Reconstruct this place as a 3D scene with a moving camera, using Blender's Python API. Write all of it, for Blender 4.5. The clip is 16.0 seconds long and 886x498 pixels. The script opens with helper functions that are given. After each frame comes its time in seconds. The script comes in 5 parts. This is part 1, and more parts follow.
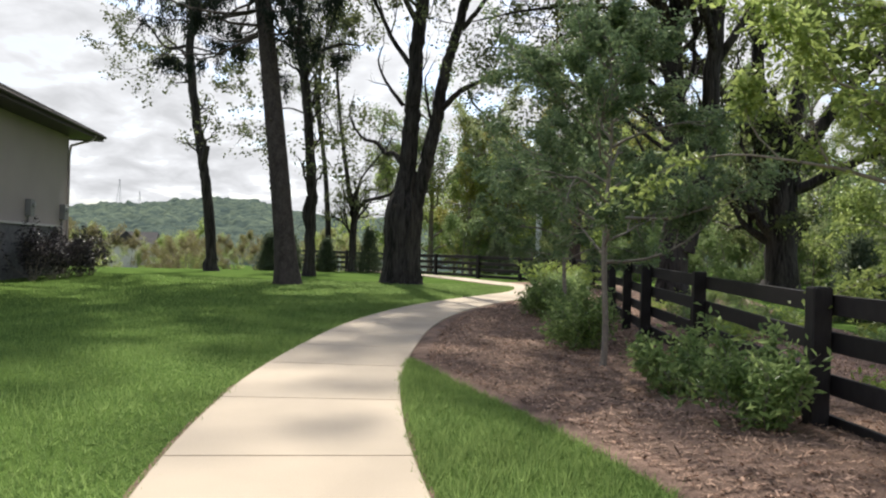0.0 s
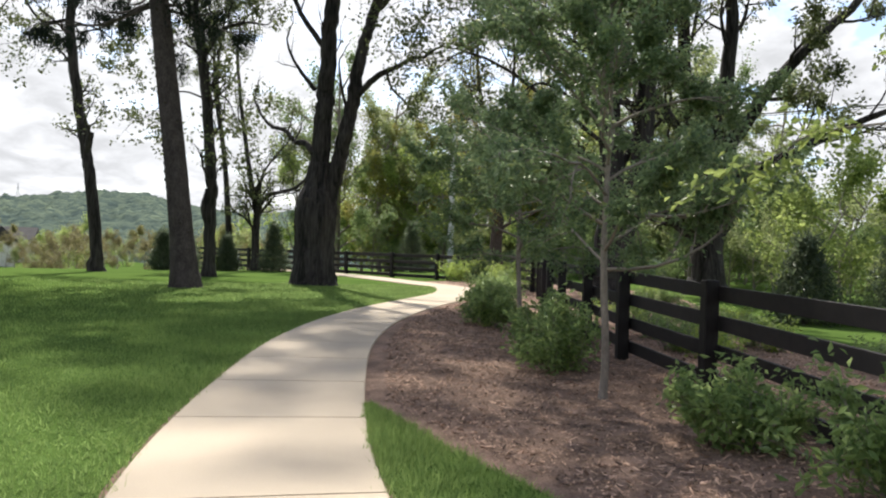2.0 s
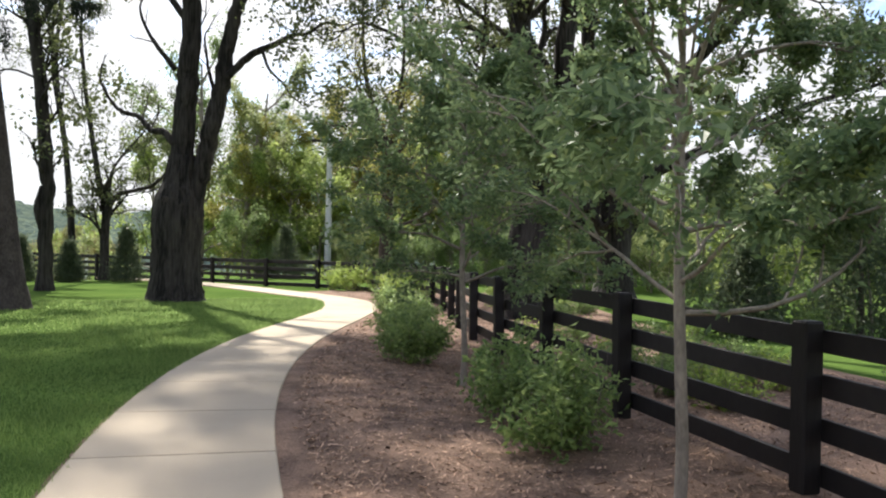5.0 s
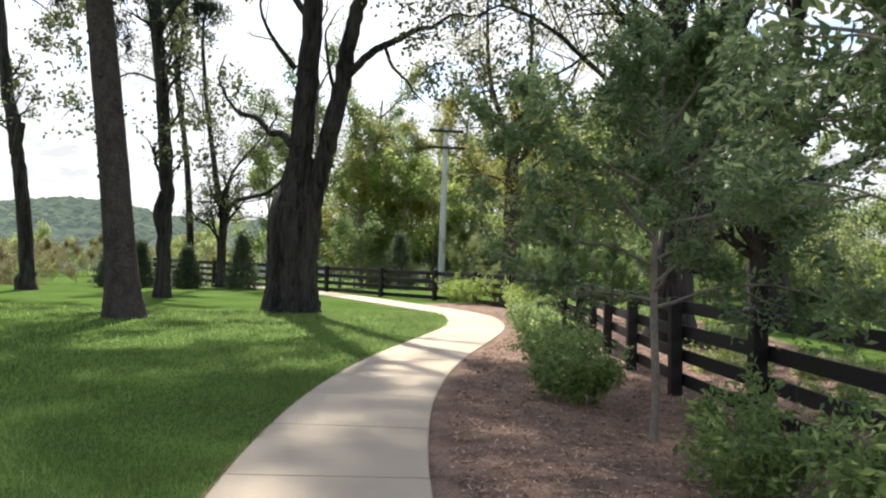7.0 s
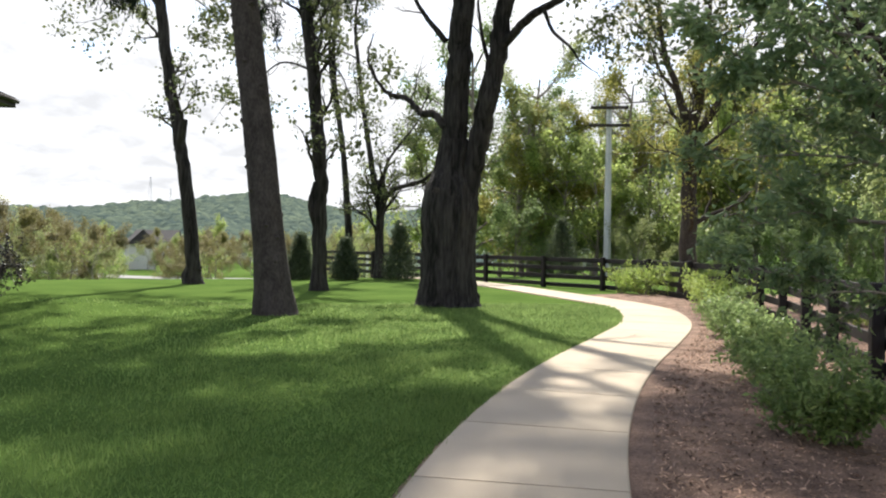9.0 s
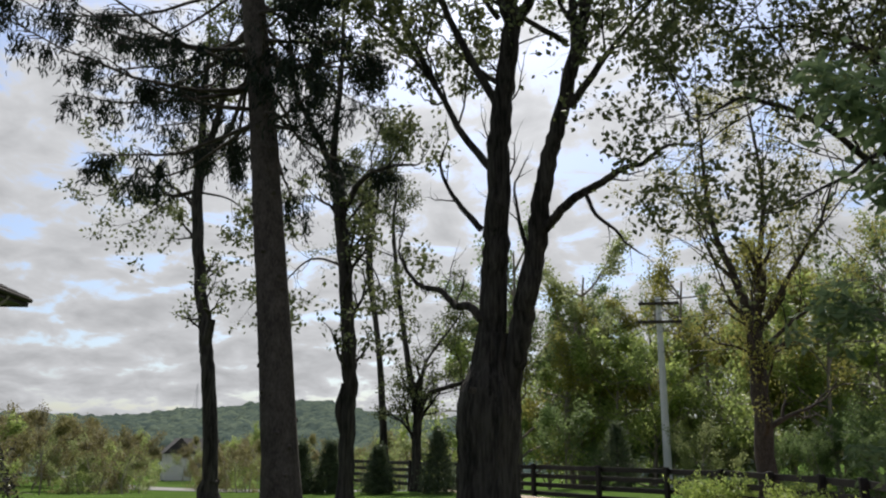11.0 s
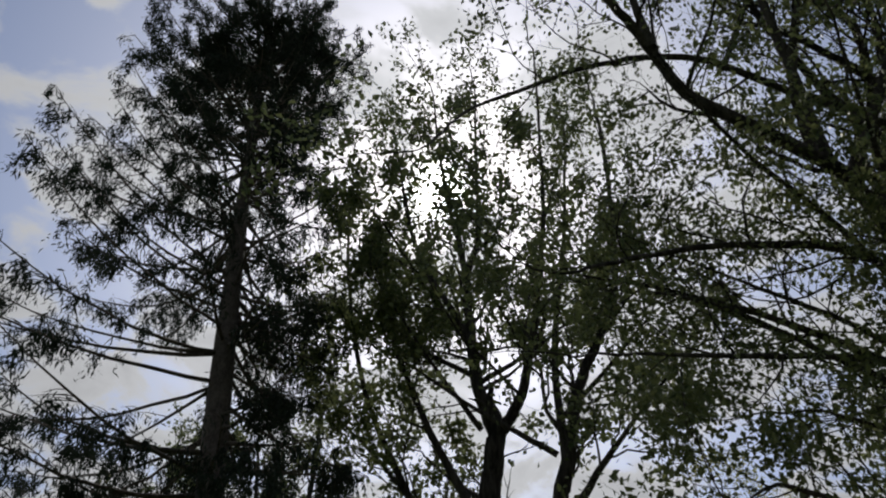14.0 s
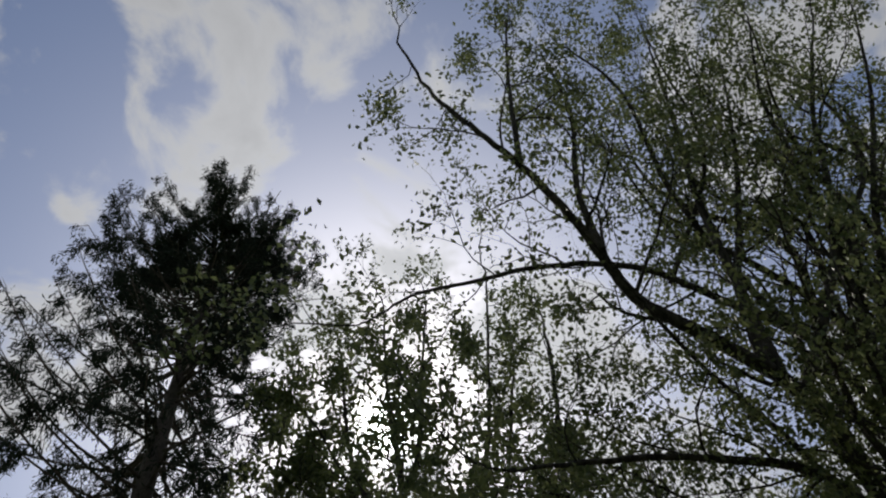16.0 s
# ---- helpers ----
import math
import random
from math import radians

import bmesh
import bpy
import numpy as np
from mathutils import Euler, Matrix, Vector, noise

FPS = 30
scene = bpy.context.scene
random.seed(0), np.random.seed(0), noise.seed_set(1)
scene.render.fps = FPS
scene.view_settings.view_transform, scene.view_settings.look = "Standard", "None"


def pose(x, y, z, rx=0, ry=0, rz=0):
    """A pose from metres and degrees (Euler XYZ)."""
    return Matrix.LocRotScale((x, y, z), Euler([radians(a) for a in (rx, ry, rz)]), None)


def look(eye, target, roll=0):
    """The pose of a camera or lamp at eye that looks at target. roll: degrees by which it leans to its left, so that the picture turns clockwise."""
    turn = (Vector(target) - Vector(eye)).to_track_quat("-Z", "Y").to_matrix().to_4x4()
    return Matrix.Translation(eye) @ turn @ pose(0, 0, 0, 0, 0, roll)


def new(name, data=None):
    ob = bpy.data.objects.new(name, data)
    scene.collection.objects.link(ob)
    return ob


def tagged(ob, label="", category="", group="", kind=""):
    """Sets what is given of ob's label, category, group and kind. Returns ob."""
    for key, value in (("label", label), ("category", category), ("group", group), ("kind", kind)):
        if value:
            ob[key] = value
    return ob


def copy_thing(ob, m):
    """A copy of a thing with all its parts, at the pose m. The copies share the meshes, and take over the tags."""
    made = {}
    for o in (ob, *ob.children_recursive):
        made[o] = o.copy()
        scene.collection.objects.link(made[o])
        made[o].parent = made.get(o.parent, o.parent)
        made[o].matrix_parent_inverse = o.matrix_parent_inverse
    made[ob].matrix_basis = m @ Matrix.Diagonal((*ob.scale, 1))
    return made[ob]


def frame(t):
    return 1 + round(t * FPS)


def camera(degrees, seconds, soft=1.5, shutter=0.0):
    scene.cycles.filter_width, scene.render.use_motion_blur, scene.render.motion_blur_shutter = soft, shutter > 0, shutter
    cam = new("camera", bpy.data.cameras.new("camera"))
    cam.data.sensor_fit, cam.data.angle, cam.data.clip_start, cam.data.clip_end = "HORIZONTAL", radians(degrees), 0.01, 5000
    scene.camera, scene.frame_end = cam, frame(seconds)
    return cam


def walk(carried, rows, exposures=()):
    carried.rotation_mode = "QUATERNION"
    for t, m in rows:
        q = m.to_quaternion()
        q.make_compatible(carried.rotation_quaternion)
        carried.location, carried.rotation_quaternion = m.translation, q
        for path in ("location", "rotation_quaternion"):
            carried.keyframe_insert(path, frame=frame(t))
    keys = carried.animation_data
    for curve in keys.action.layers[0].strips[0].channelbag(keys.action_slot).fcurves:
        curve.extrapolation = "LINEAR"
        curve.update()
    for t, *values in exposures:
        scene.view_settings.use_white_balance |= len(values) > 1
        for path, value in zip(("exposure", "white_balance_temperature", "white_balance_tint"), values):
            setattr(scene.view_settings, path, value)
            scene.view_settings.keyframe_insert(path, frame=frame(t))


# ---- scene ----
cam = camera(58.7, 16.0, soft=2.1)
PATH = [
    (0, (4.084, -0.663, 1.268), (3.425, 1.225, 1.279), 1.9),
    (0.5, (3.741, -0.243, 1.308), (3.142, 1.665, 1.318), 1.8),
    (1, (3.434, 0.305, 1.336), (2.884, 2.228, 1.339), 1.6),
    (1.5, (3.077, 0.769, 1.4), (2.592, 2.709, 1.413), 1.2),
    (2, (2.778, 1.27, 1.365), (2.363, 3.227, 1.371), 1.7),
    (2.5, (2.492, 1.75, 1.405), (2.149, 3.721, 1.381), 1.6),
    (3, (2.261, 2.266, 1.465), (2.002, 4.248, 1.42), 1.3),
    (3.2, (2.172, 2.512, 1.476), (1.947, 4.499, 1.425), 1.4),
    (5.3, (1.284, 4.71, 1.572), (1.205, 6.708, 1.619), 1.1),
    (5.5, (1.184, 4.876, 1.572), (1.072, 6.872, 1.637), 1.3),
    (6, (0.964, 5.415, 1.547), (0.763, 7.403, 1.614), 0.7),
    (6.5, (0.76, 5.874, 1.586), (0.504, 7.857, 1.639), 0.8),
    (7, (0.549, 6.424, 1.6), (0.203, 8.394, 1.632), 2.0),
    (7.5, (0.372, 6.939, 1.62), (-0.047, 8.895, 1.61), 2.0),
    (8, (0.218, 7.504, 1.596), (-0.348, 9.421, 1.522), 2.3),
    (8.5, (0.01, 7.996, 1.609), (-0.646, 9.885, 1.539), 1.6),
    (8.7, (-0.026, 8.164, 1.631), (-0.719, 10.039, 1.577), 1.4),
    (10.8, (-0.616, 10.283, 1.677), (-1.449, 12.048, 2.113), 0.7),
    (11, (-0.668, 10.451, 1.692), (-1.484, 12.208, 2.189), 0.5),
    (11.5, (-0.752, 10.747, 1.708), (-1.535, 12.463, 2.370), 0.4),
    (12, (-0.914, 11.116, 1.725), (-1.630, 12.781, 2.569), 0.0),
    (12.5, (-1.076, 11.529, 1.760), (-1.744, 13.128, 2.759), -0.4),
    (13, (-1.244, 11.865, 1.765), (-1.885, 13.354, 2.936), -0.0),
    (13.5, (-1.345, 12.077, 1.764), (-1.938, 13.443, 3.099), 0.4),
    (14, (-1.448, 12.419, 1.748), (-2.007, 13.674, 3.201), 1.1),
    (14.5, (-1.588, 12.798, 1.746), (-2.083, 13.930, 3.318), 1.1),
    (15, (-1.727, 13.103, 1.763), (-2.143, 14.122, 3.432), 0.4),
    (15.5, (-1.719, 13.266, 1.811), (-2.065, 14.191, 3.550), 0.4),
    (16, (-1.679, 13.353, 1.820), (-1.954, 14.193, 3.614), 0.1),
]
EXPOSURES = [(0, 0.66), (1.5, 0.78), (3, 0.92), (5.5, 1.06), (7.2, 1.05), (8.7, 1.05), (10.8, 0.12), (12, -0.05), (13.5, -0.55), (16, -0.56)]
walk(cam, [(t, look(eye, target, roll)) for t, eye, target, roll in PATH], EXPOSURES)

# ---- world, sun, exposure ----
SUN_AZ, SUN_EL = radians(114.3), radians(50.8)
SUN_DIR = Vector((math.cos(SUN_EL) * math.cos(SUN_AZ), math.cos(SUN_EL) * math.sin(SUN_AZ), math.sin(SUN_EL)))


def build_world():
    w = bpy.data.worlds.new("sky")
    scene.world = w
    w.use_nodes = True
    nt = w.node_tree
    nt.nodes.clear()
    N, L = nt.nodes.new, nt.links.new
    out, bg = N("ShaderNodeOutputWorld"), N("ShaderNodeBackground")
    sky = N("ShaderNodeTexSky")
    sky.sky_type, sky.sun_disc = "NISHITA", False
    sky.sun_elevation, sky.sun_rotation = SUN_EL, math.pi / 2 - SUN_AZ
    sky.dust_density, sky.ozone_density = 2.2, 1.5
    tc = N("ShaderNodeTexCoord")
    # flatten directions on a cloud deck
    sep = N("ShaderNodeSeparateXYZ")
    L(tc.outputs["Generated"], sep.inputs[0])
    zc = N("ShaderNodeMath"); zc.operation = "MAXIMUM"; zc.inputs[1].default_value = 0.0
    L(sep.outputs["Z"], zc.inputs[0])
    za = N("ShaderNodeMath"); za.operation = "ADD"; za.inputs[1].default_value = 0.3
    L(zc.outputs[0], za.inputs[0])
    dv = N("ShaderNodeVectorMath"); dv.operation = "DIVIDE"
    comb = N("ShaderNodeCombineXYZ")
    L(za.outputs[0], comb.inputs[0]); L(za.outputs[0], comb.inputs[1]); comb.inputs[2].default_value = 1.0
    L(tc.outputs["Generated"], dv.inputs[0]); L(comb.outputs[0], dv.inputs[1])
    n1 = N("ShaderNodeTexNoise"); n1.inputs["Scale"].default_value = 7.0; n1.inputs["Detail"].default_value = 6.0; n1.inputs["Roughness"].default_value = 0.54; n1.inputs["Distortion"].default_value = 0.3
    L(dv.outputs[0], n1.inputs["Vector"])
    # less cloud high up on one side, more towards the horizon
    mr = N("ShaderNodeMapRange"); mr.inputs["From Min"].default_value = 0.1; mr.inputs["From Max"].default_value = 0.95
    mr.inputs["To Min"].default_value = 0.1; mr.inputs["To Max"].default_value = -0.075
    L(sep.outputs["Z"], mr.inputs["Value"])
    ad = N("ShaderNodeMath"); ad.operation = "ADD"
    L(n1.outputs["Fac"], ad.inputs[0]); L(mr.outputs[0], ad.inputs[1])
    cov = N("ShaderNodeMapRange"); cov.interpolation_type = "SMOOTHSTEP"
    cov.inputs["From Min"].default_value = 0.43; cov.inputs["From Max"].default_value = 0.55
    L(ad.outputs[0], cov.inputs["Value"])
    # cloud shade: bright rims, greyer middles
    shade = N("ShaderNodeMapRange"); shade.inputs["From Min"].default_value = 0.48; shade.inputs["From Max"].default_value = 0.76
    shade.inputs["To Min"].default_value = 1.22; shade.inputs["To Max"].default_value = 0.86
    L(ad.outputs[0], shade.inputs["Value"])
    ccol = N("ShaderNodeMix"); ccol.data_type = "RGBA"; ccol.blend_type = "MULTIPLY"; ccol.inputs[0].default_value = 1.0
    ccol.inputs[6].default_value = (4.2, 4.26, 4.42, 1)
    dot = N("ShaderNodeVectorMath"); dot.operation = "DOT_PRODUCT"; dot.inputs[1].default_value = SUN_DIR
    L(tc.outputs["Generated"], dot.inputs[0])
    dm = N("ShaderNodeMath"); dm.operation = "MAXIMUM"; dm.inputs[1].default_value = 0.0
    L(dot.outputs["Value"], dm.inputs[0])
    fw = N("ShaderNodeMath"); fw.operation = "POWER"; fw.inputs[1].default_value = 9.0
    L(dm.outputs[0], fw.inputs[0])
    fg = N("ShaderNodeMath"); fg.operation = "MULTIPLY_ADD"; fg.inputs[1].default_value, fg.inputs[2].default_value = 0.9, 1.0
    L(fw.outputs[0], fg.inputs[0])
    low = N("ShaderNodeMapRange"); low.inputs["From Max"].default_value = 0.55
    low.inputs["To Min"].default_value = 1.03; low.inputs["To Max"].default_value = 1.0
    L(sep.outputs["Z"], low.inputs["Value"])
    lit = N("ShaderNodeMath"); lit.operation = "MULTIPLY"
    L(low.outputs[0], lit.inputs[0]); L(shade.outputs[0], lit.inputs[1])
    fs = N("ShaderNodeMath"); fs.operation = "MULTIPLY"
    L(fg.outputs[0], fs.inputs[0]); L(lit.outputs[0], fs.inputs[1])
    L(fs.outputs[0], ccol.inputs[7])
    blue = N("ShaderNodeMix"); blue.data_type = "RGBA"; blue.blend_type = "MULTIPLY"; blue.inputs[0].default_value = 1.0
    blue.inputs[7].default_value = (0.92, 1.0, 1.12, 1)
    L(sky.outputs[0], blue.inputs[6])
    mix = N("ShaderNodeMix"); mix.data_type = "RGBA"
    L(cov.outputs[0], mix.inputs[0]); L(blue.outputs[2], mix.inputs[6]); L(ccol.outputs[2], mix.inputs[7])
    # aureole: thin cloud lit through around the sun
    acc = None
    for power, gain in ((260.0, 6.0), (2600.0, 220.0)):
        p = N("ShaderNodeMath"); p.operation = "POWER"; p.inputs[1].default_value = power
        L(dm.outputs[0], p.inputs[0])
        g = N("ShaderNodeMath"); g.operation = "MULTIPLY"; g.inputs[1].default_value = gain
        L(p.outputs[0], g.inputs[0])
        if acc is None:
            acc = g
        else:
            s = N("ShaderNodeMath"); s.operation = "ADD"
            L(acc.outputs[0], s.inputs[0]); L(g.outputs[0], s.inputs[1])
            acc = s
    fin = N("ShaderNodeMix"); fin.data_type = "RGBA"; fin.blend_type = "ADD"; fin.inputs[0].default_value = 1.0
    L(mix.outputs[2], fin.inputs[6]); L(acc.outputs[0], fin.inputs[7])
    L(fin.outputs[2], bg.inputs["Color"])
    bg.inputs["Strength"].default_value = 0.114
    L(bg.outputs[0], out.inputs["Surface"])


build_world()
sun = new("sun", bpy.data.lights.new("sun", "SUN"))
sun.data.energy, sun.data.angle, sun.data.color = 4.3, radians(1.2), (1.0, 0.94, 0.84)
sun.matrix_world = look(SUN_DIR * 100, (0, 0, 0))


# ---- materials ----
def material(name, base, rough=0.8, second=None, scale=6.0, fine=60.0, bump=0.3, dist=0.02, stretch=(1, 1, 1), metal=0.0, spread=(0.35, 0.65), spec=0.3, island=0.0, obj=0.0):
    """Two-scale procedural surface: base and second colour mixed by a broad and a fine noise, with relief."""
    m = bpy.data.materials.new(name)
    m.use_nodes = True
    nt = m.node_tree
    N, L = nt.nodes.new, nt.links.new
    b = nt.nodes["Principled BSDF"]
    b.inputs["Roughness"].default_value, b.inputs["Metallic"].default_value = rough, metal
    b.inputs["Specular IOR Level"].default_value = spec
    second = second or tuple(c * 0.6 for c in base)
    tc, mp = N("ShaderNodeTexCoord"), N("ShaderNodeMapping")
    mp.inputs["Scale"].default_value = stretch
    L(tc.outputs["Object"], mp.inputs[0])
    n1, n2 = N("ShaderNodeTexNoise"), N("ShaderNodeTexNoise")
    n1.inputs["Scale"].default_value, n1.inputs["Detail"].default_value = scale, 5
    n2.inputs["Scale"].default_value, n2.inputs["Detail"].default_value = fine, 4
    L(mp.outputs[0], n1.inputs["Vector"]); L(mp.outputs[0], n2.inputs["Vector"])
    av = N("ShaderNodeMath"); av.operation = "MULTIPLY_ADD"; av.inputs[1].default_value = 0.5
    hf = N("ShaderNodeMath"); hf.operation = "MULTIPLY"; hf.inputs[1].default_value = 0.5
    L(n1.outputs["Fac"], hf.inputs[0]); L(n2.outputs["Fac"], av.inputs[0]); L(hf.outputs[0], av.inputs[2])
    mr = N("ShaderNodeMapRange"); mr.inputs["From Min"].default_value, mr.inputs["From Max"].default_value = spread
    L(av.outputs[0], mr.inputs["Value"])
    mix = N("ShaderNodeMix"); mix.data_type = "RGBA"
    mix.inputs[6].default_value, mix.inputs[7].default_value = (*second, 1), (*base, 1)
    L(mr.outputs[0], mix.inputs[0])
    col = mix.outputs[2]
    if island or obj:
        rnd = (N("ShaderNodeNewGeometry").outputs["Random Per Island"] if island else N("ShaderNodeObjectInfo").outputs["Random"])
        k = island or obj
        vr = N("ShaderNodeMapRange"); vr.inputs["To Min"].default_value, vr.inputs["To Max"].default_value = 1 - k, 1 + k
        L(rnd, vr.inputs["Value"])
        mu = N("ShaderNodeMix"); mu.data_type = "RGBA"; mu.blend_type = "MULTIPLY"; mu.inputs[0].default_value = 1.0
        L(col, mu.inputs[6]); L(vr.outputs[0], mu.inputs[7])
        col = mu.outputs[2]
    L(col, b.inputs["Base Color"])
    if bump:
        bp = N("ShaderNodeBump"); bp.inputs["Strength"].default_value, bp.inputs["Distance"].default_value = bump, dist
        L(av.outputs[0], bp.inputs["Height"]); L(bp.outputs[0], b.inputs["Normal"])
    return m


def leaf_material(name, dark, light, trans=0.45, rough=0.5, accent=None):
    """Leaf: diffuse and see-through light, its hue varied from leaf to leaf."""
    m = bpy.data.materials.new(name)
    m.use_nodes = True
    nt = m.node_tree
    N, L = nt.nodes.new, nt.links.new
    b, out = nt.nodes["Principled BSDF"], nt.nodes["Material Output"]
    geo, ramp = N("ShaderNodeNewGeometry"), N("ShaderNodeValToRGB")
    ramp.color_ramp.elements[0].color, ramp.color_ramp.elements[1].color = (*dark, 1), (*light, 1)
    if accent:
        e = ramp.color_ramp.elements.new(0.93)
        e.color = (*light, 1)
        ramp.color_ramp.elements[-1].color = (*accent, 1)
    L(geo.outputs["Random Per Island"], ramp.inputs[0])
    tc, no = N("ShaderNodeTexCoord"), N("ShaderNodeTexNoise")
    no.inputs["Scale"].default_value = 0.9
    L(tc.outputs["Object"], no.inputs["Vector"])
    mr = N("ShaderNodeMapRange"); mr.inputs["To Min"].default_value, mr.inputs["To Max"].default_value = 0.6, 1.4
    L(no.outputs["Fac"], mr.inputs["Value"])
    mu = N("ShaderNodeMix"); mu.data_type = "RGBA"; mu.blend_type = "MULTIPLY"; mu.inputs[0].default_value = 1.0
    L(ramp.outputs[0], mu.inputs[6]); L(mr.outputs[0], mu.inputs[7])
    L(mu.outputs[2], b.inputs["Base Color"])
    b.inputs["Roughness"].default_value, b.inputs["Specular IOR Level"].default_value = rough, 0.3
    tr, mx = N("ShaderNodeBsdfTranslucent"), N("ShaderNodeMixShader")
    hs = N("ShaderNodeHueSaturation"); hs.inputs["Value"].default_value, hs.inputs["Hue"].default_value, hs.inputs["Saturation"].default_value = 2.0, 0.49, 0.82
    L(mu.outputs[2], hs.inputs["Color"]); L(hs.outputs[0], tr.inputs["Color"])
    mx.inputs[0].default_value = trans
    L(b.outputs[0], mx.inputs[1]); L(tr.outputs[0], mx.inputs[2]); L(mx.outputs[0], out.inputs["Surface"])
    return m


M = {
    "lawn": material("lawn", (0.096, 0.15, 0.037), 1.0, (0.054, 0.096, 0.024), 0.5, 35, 0.9, 0.04, spread=(0.35, 0.62), spec=0.0),
    "blade": leaf_material("grass_blade", (0.066, 0.132, 0.024), (0.175, 0.268, 0.055), 0.42, 0.8),
    "concrete": material("concrete", (0.475, 0.396, 0.3), 0.85, (0.4, 0.332, 0.25), 1.1, 120, 0.15, 0.004, obj=0.04),
    "joint": material("joint", (0.1, 0.088, 0.072), 0.95, None, 5, 60, 0.2),
    "mulch": material("mulch", (0.3, 0.195, 0.142), 0.95, (0.1, 0.062, 0.045), 2.5, 55, 1.0, 0.05, spread=(0.38, 0.6)),
    "chip": material("chip", (0.46, 0.31, 0.22), 0.9, (0.17, 0.1, 0.066), 8, 90, 0.2, 0.005, island=0.85),
    "fence": material("fence_paint", (0.014, 0.012, 0.013), 0.6, (0.026, 0.022, 0.022), 3, 40, 0.35, 0.006, stretch=(1, 1, 0.3), spec=0.25, obj=0.25),
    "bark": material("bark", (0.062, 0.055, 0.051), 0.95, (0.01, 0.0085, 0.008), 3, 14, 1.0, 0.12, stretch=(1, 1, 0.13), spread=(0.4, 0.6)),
    "bark_brown": material("bark_brown", (0.098, 0.082, 0.073), 0.95, (0.035, 0.028, 0.025), 5, 24, 0.9, 0.03, stretch=(1, 1, 0.5)),
    "bark_grey": material("bark_grey", (0.32, 0.28, 0.235), 0.9, (0.16, 0.138, 0.116), 6, 40, 0.4, 0.01, stretch=(1, 1, 0.4)),
    "leaf_young": leaf_material("young_tree_leaf", (0.07, 0.12, 0.05), (0.16, 0.23, 0.092), 0.4, 0.42, (0.22, 0.27, 0.07)),
    "leaf_lime": leaf_material("lime_leaf", (0.115, 0.175, 0.036), (0.25, 0.32, 0.06), 0.5, 0.4),
    "leaf_oak": leaf_material("spring_leaf", (0.045, 0.066, 0.022), (0.108, 0.13, 0.04), 0.32),
    "leaf_wood": leaf_material("wood_leaf", (0.11, 0.145, 0.045), (0.22, 0.26, 0.085), 0.5),
    "leaf_grove": leaf_material("grove_leaf", (0.07, 0.12, 0.035), (0.15, 0.22, 0.06), 0.45),
    "leaf_olive": leaf_material("olive_leaf", (0.1, 0.1, 0.028), (0.19, 0.18, 0.048), 0.4),
    "leaf_yellow": leaf_material("yellow_leaf", (0.12, 0.14, 0.02), (0.25, 0.24, 0.035), 0.45),
    "leaf_tan": leaf_material("budding_leaf", (0.09, 0.082, 0.03), (0.175, 0.155, 0.052), 0.4),
    "leaf_dark": leaf_material("dark_needle", (0.045, 0.07, 0.036), (0.1, 0.13, 0.065), 0.35),
    # near-black needles: the crown's backlit silhouette is put into the colour
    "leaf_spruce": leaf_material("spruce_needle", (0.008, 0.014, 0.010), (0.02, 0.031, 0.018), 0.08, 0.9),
    "leaf_shrub": leaf_material("shrub_leaf", (0.08, 0.142, 0.038), (0.21, 0.3, 0.085), 0.45, 0.4, (0.25, 0.33, 0.08)),
    "leaf_shrub_lime": leaf_material("lime_shrub_leaf", (0.115, 0.190, 0.024), (0.276, 0.370, 0.048), 0.45, 0.45),
    "leaf_purple": leaf_material("purple_shrub_leaf", (0.010, 0.010, 0.011), (0.035, 0.026, 0.03), 0.12, 0.35, (0.2, 0.17, 0.2)),
    "stucco": material("stucco", (0.43, 0.38, 0.365), 0.92, (0.385, 0.34, 0.325), 0.8, 90, 0.2, 0.004),
    "stone": material("stone_base", (0.2, 0.2, 0.205), 0.9, (0.11, 0.11, 0.115), 5, 50, 0.5, 0.01, obj=0.2),
    "ledge": material("ledge", (0.62, 0.61, 0.58), 0.8, (0.5, 0.49, 0.46), 3, 60, 0.1),
    "shingle": material("shingle", (0.07, 0.066, 0.066), 0.9, (0.035, 0.033, 0.033), 2, 30, 0.4, 0.01, obj=0.2),
    "trim": material("dark_trim", (0.055, 0.045, 0.04), 0.6, (0.04, 0.033, 0.03), 3, 30, 0.1),
    "meter": material("meter_grey", (0.3, 0.3, 0.3), 0.5, (0.22, 0.22, 0.22), 5, 60, 0.1, metal=0.3),
    "pole": material("pole_wood", (0.78, 0.78, 0.78), 0.8, (0.64, 0.64, 0.64), 2, 30, 0.3, 0.01, stretch=(1, 1, 0.1)),
    "wire": material("wire", (0.03, 0.03, 0.032), 0.6, None, 5, 30, 0.0),
    "white": material("white_siding", (0.75, 0.74, 0.7), 0.8, (0.66, 0.65, 0.62), 0.5, 8, 0.1),
    "road": material("asphalt_drive", (0.3, 0.29, 0.28), 0.95, (0.22, 0.215, 0.21), 0.4, 20, 0.2),
    "pane": material("dark_glass", (0.02, 0.024, 0.03), 0.08, (0.015, 0.018, 0.022), 2, 10, 0.0, spec=0.6),
    "steel": material("galvanised_steel", (0.45, 0.46, 0.48), 0.5, (0.36, 0.37, 0.39), 2, 10, 0.0, metal=0.6),
}


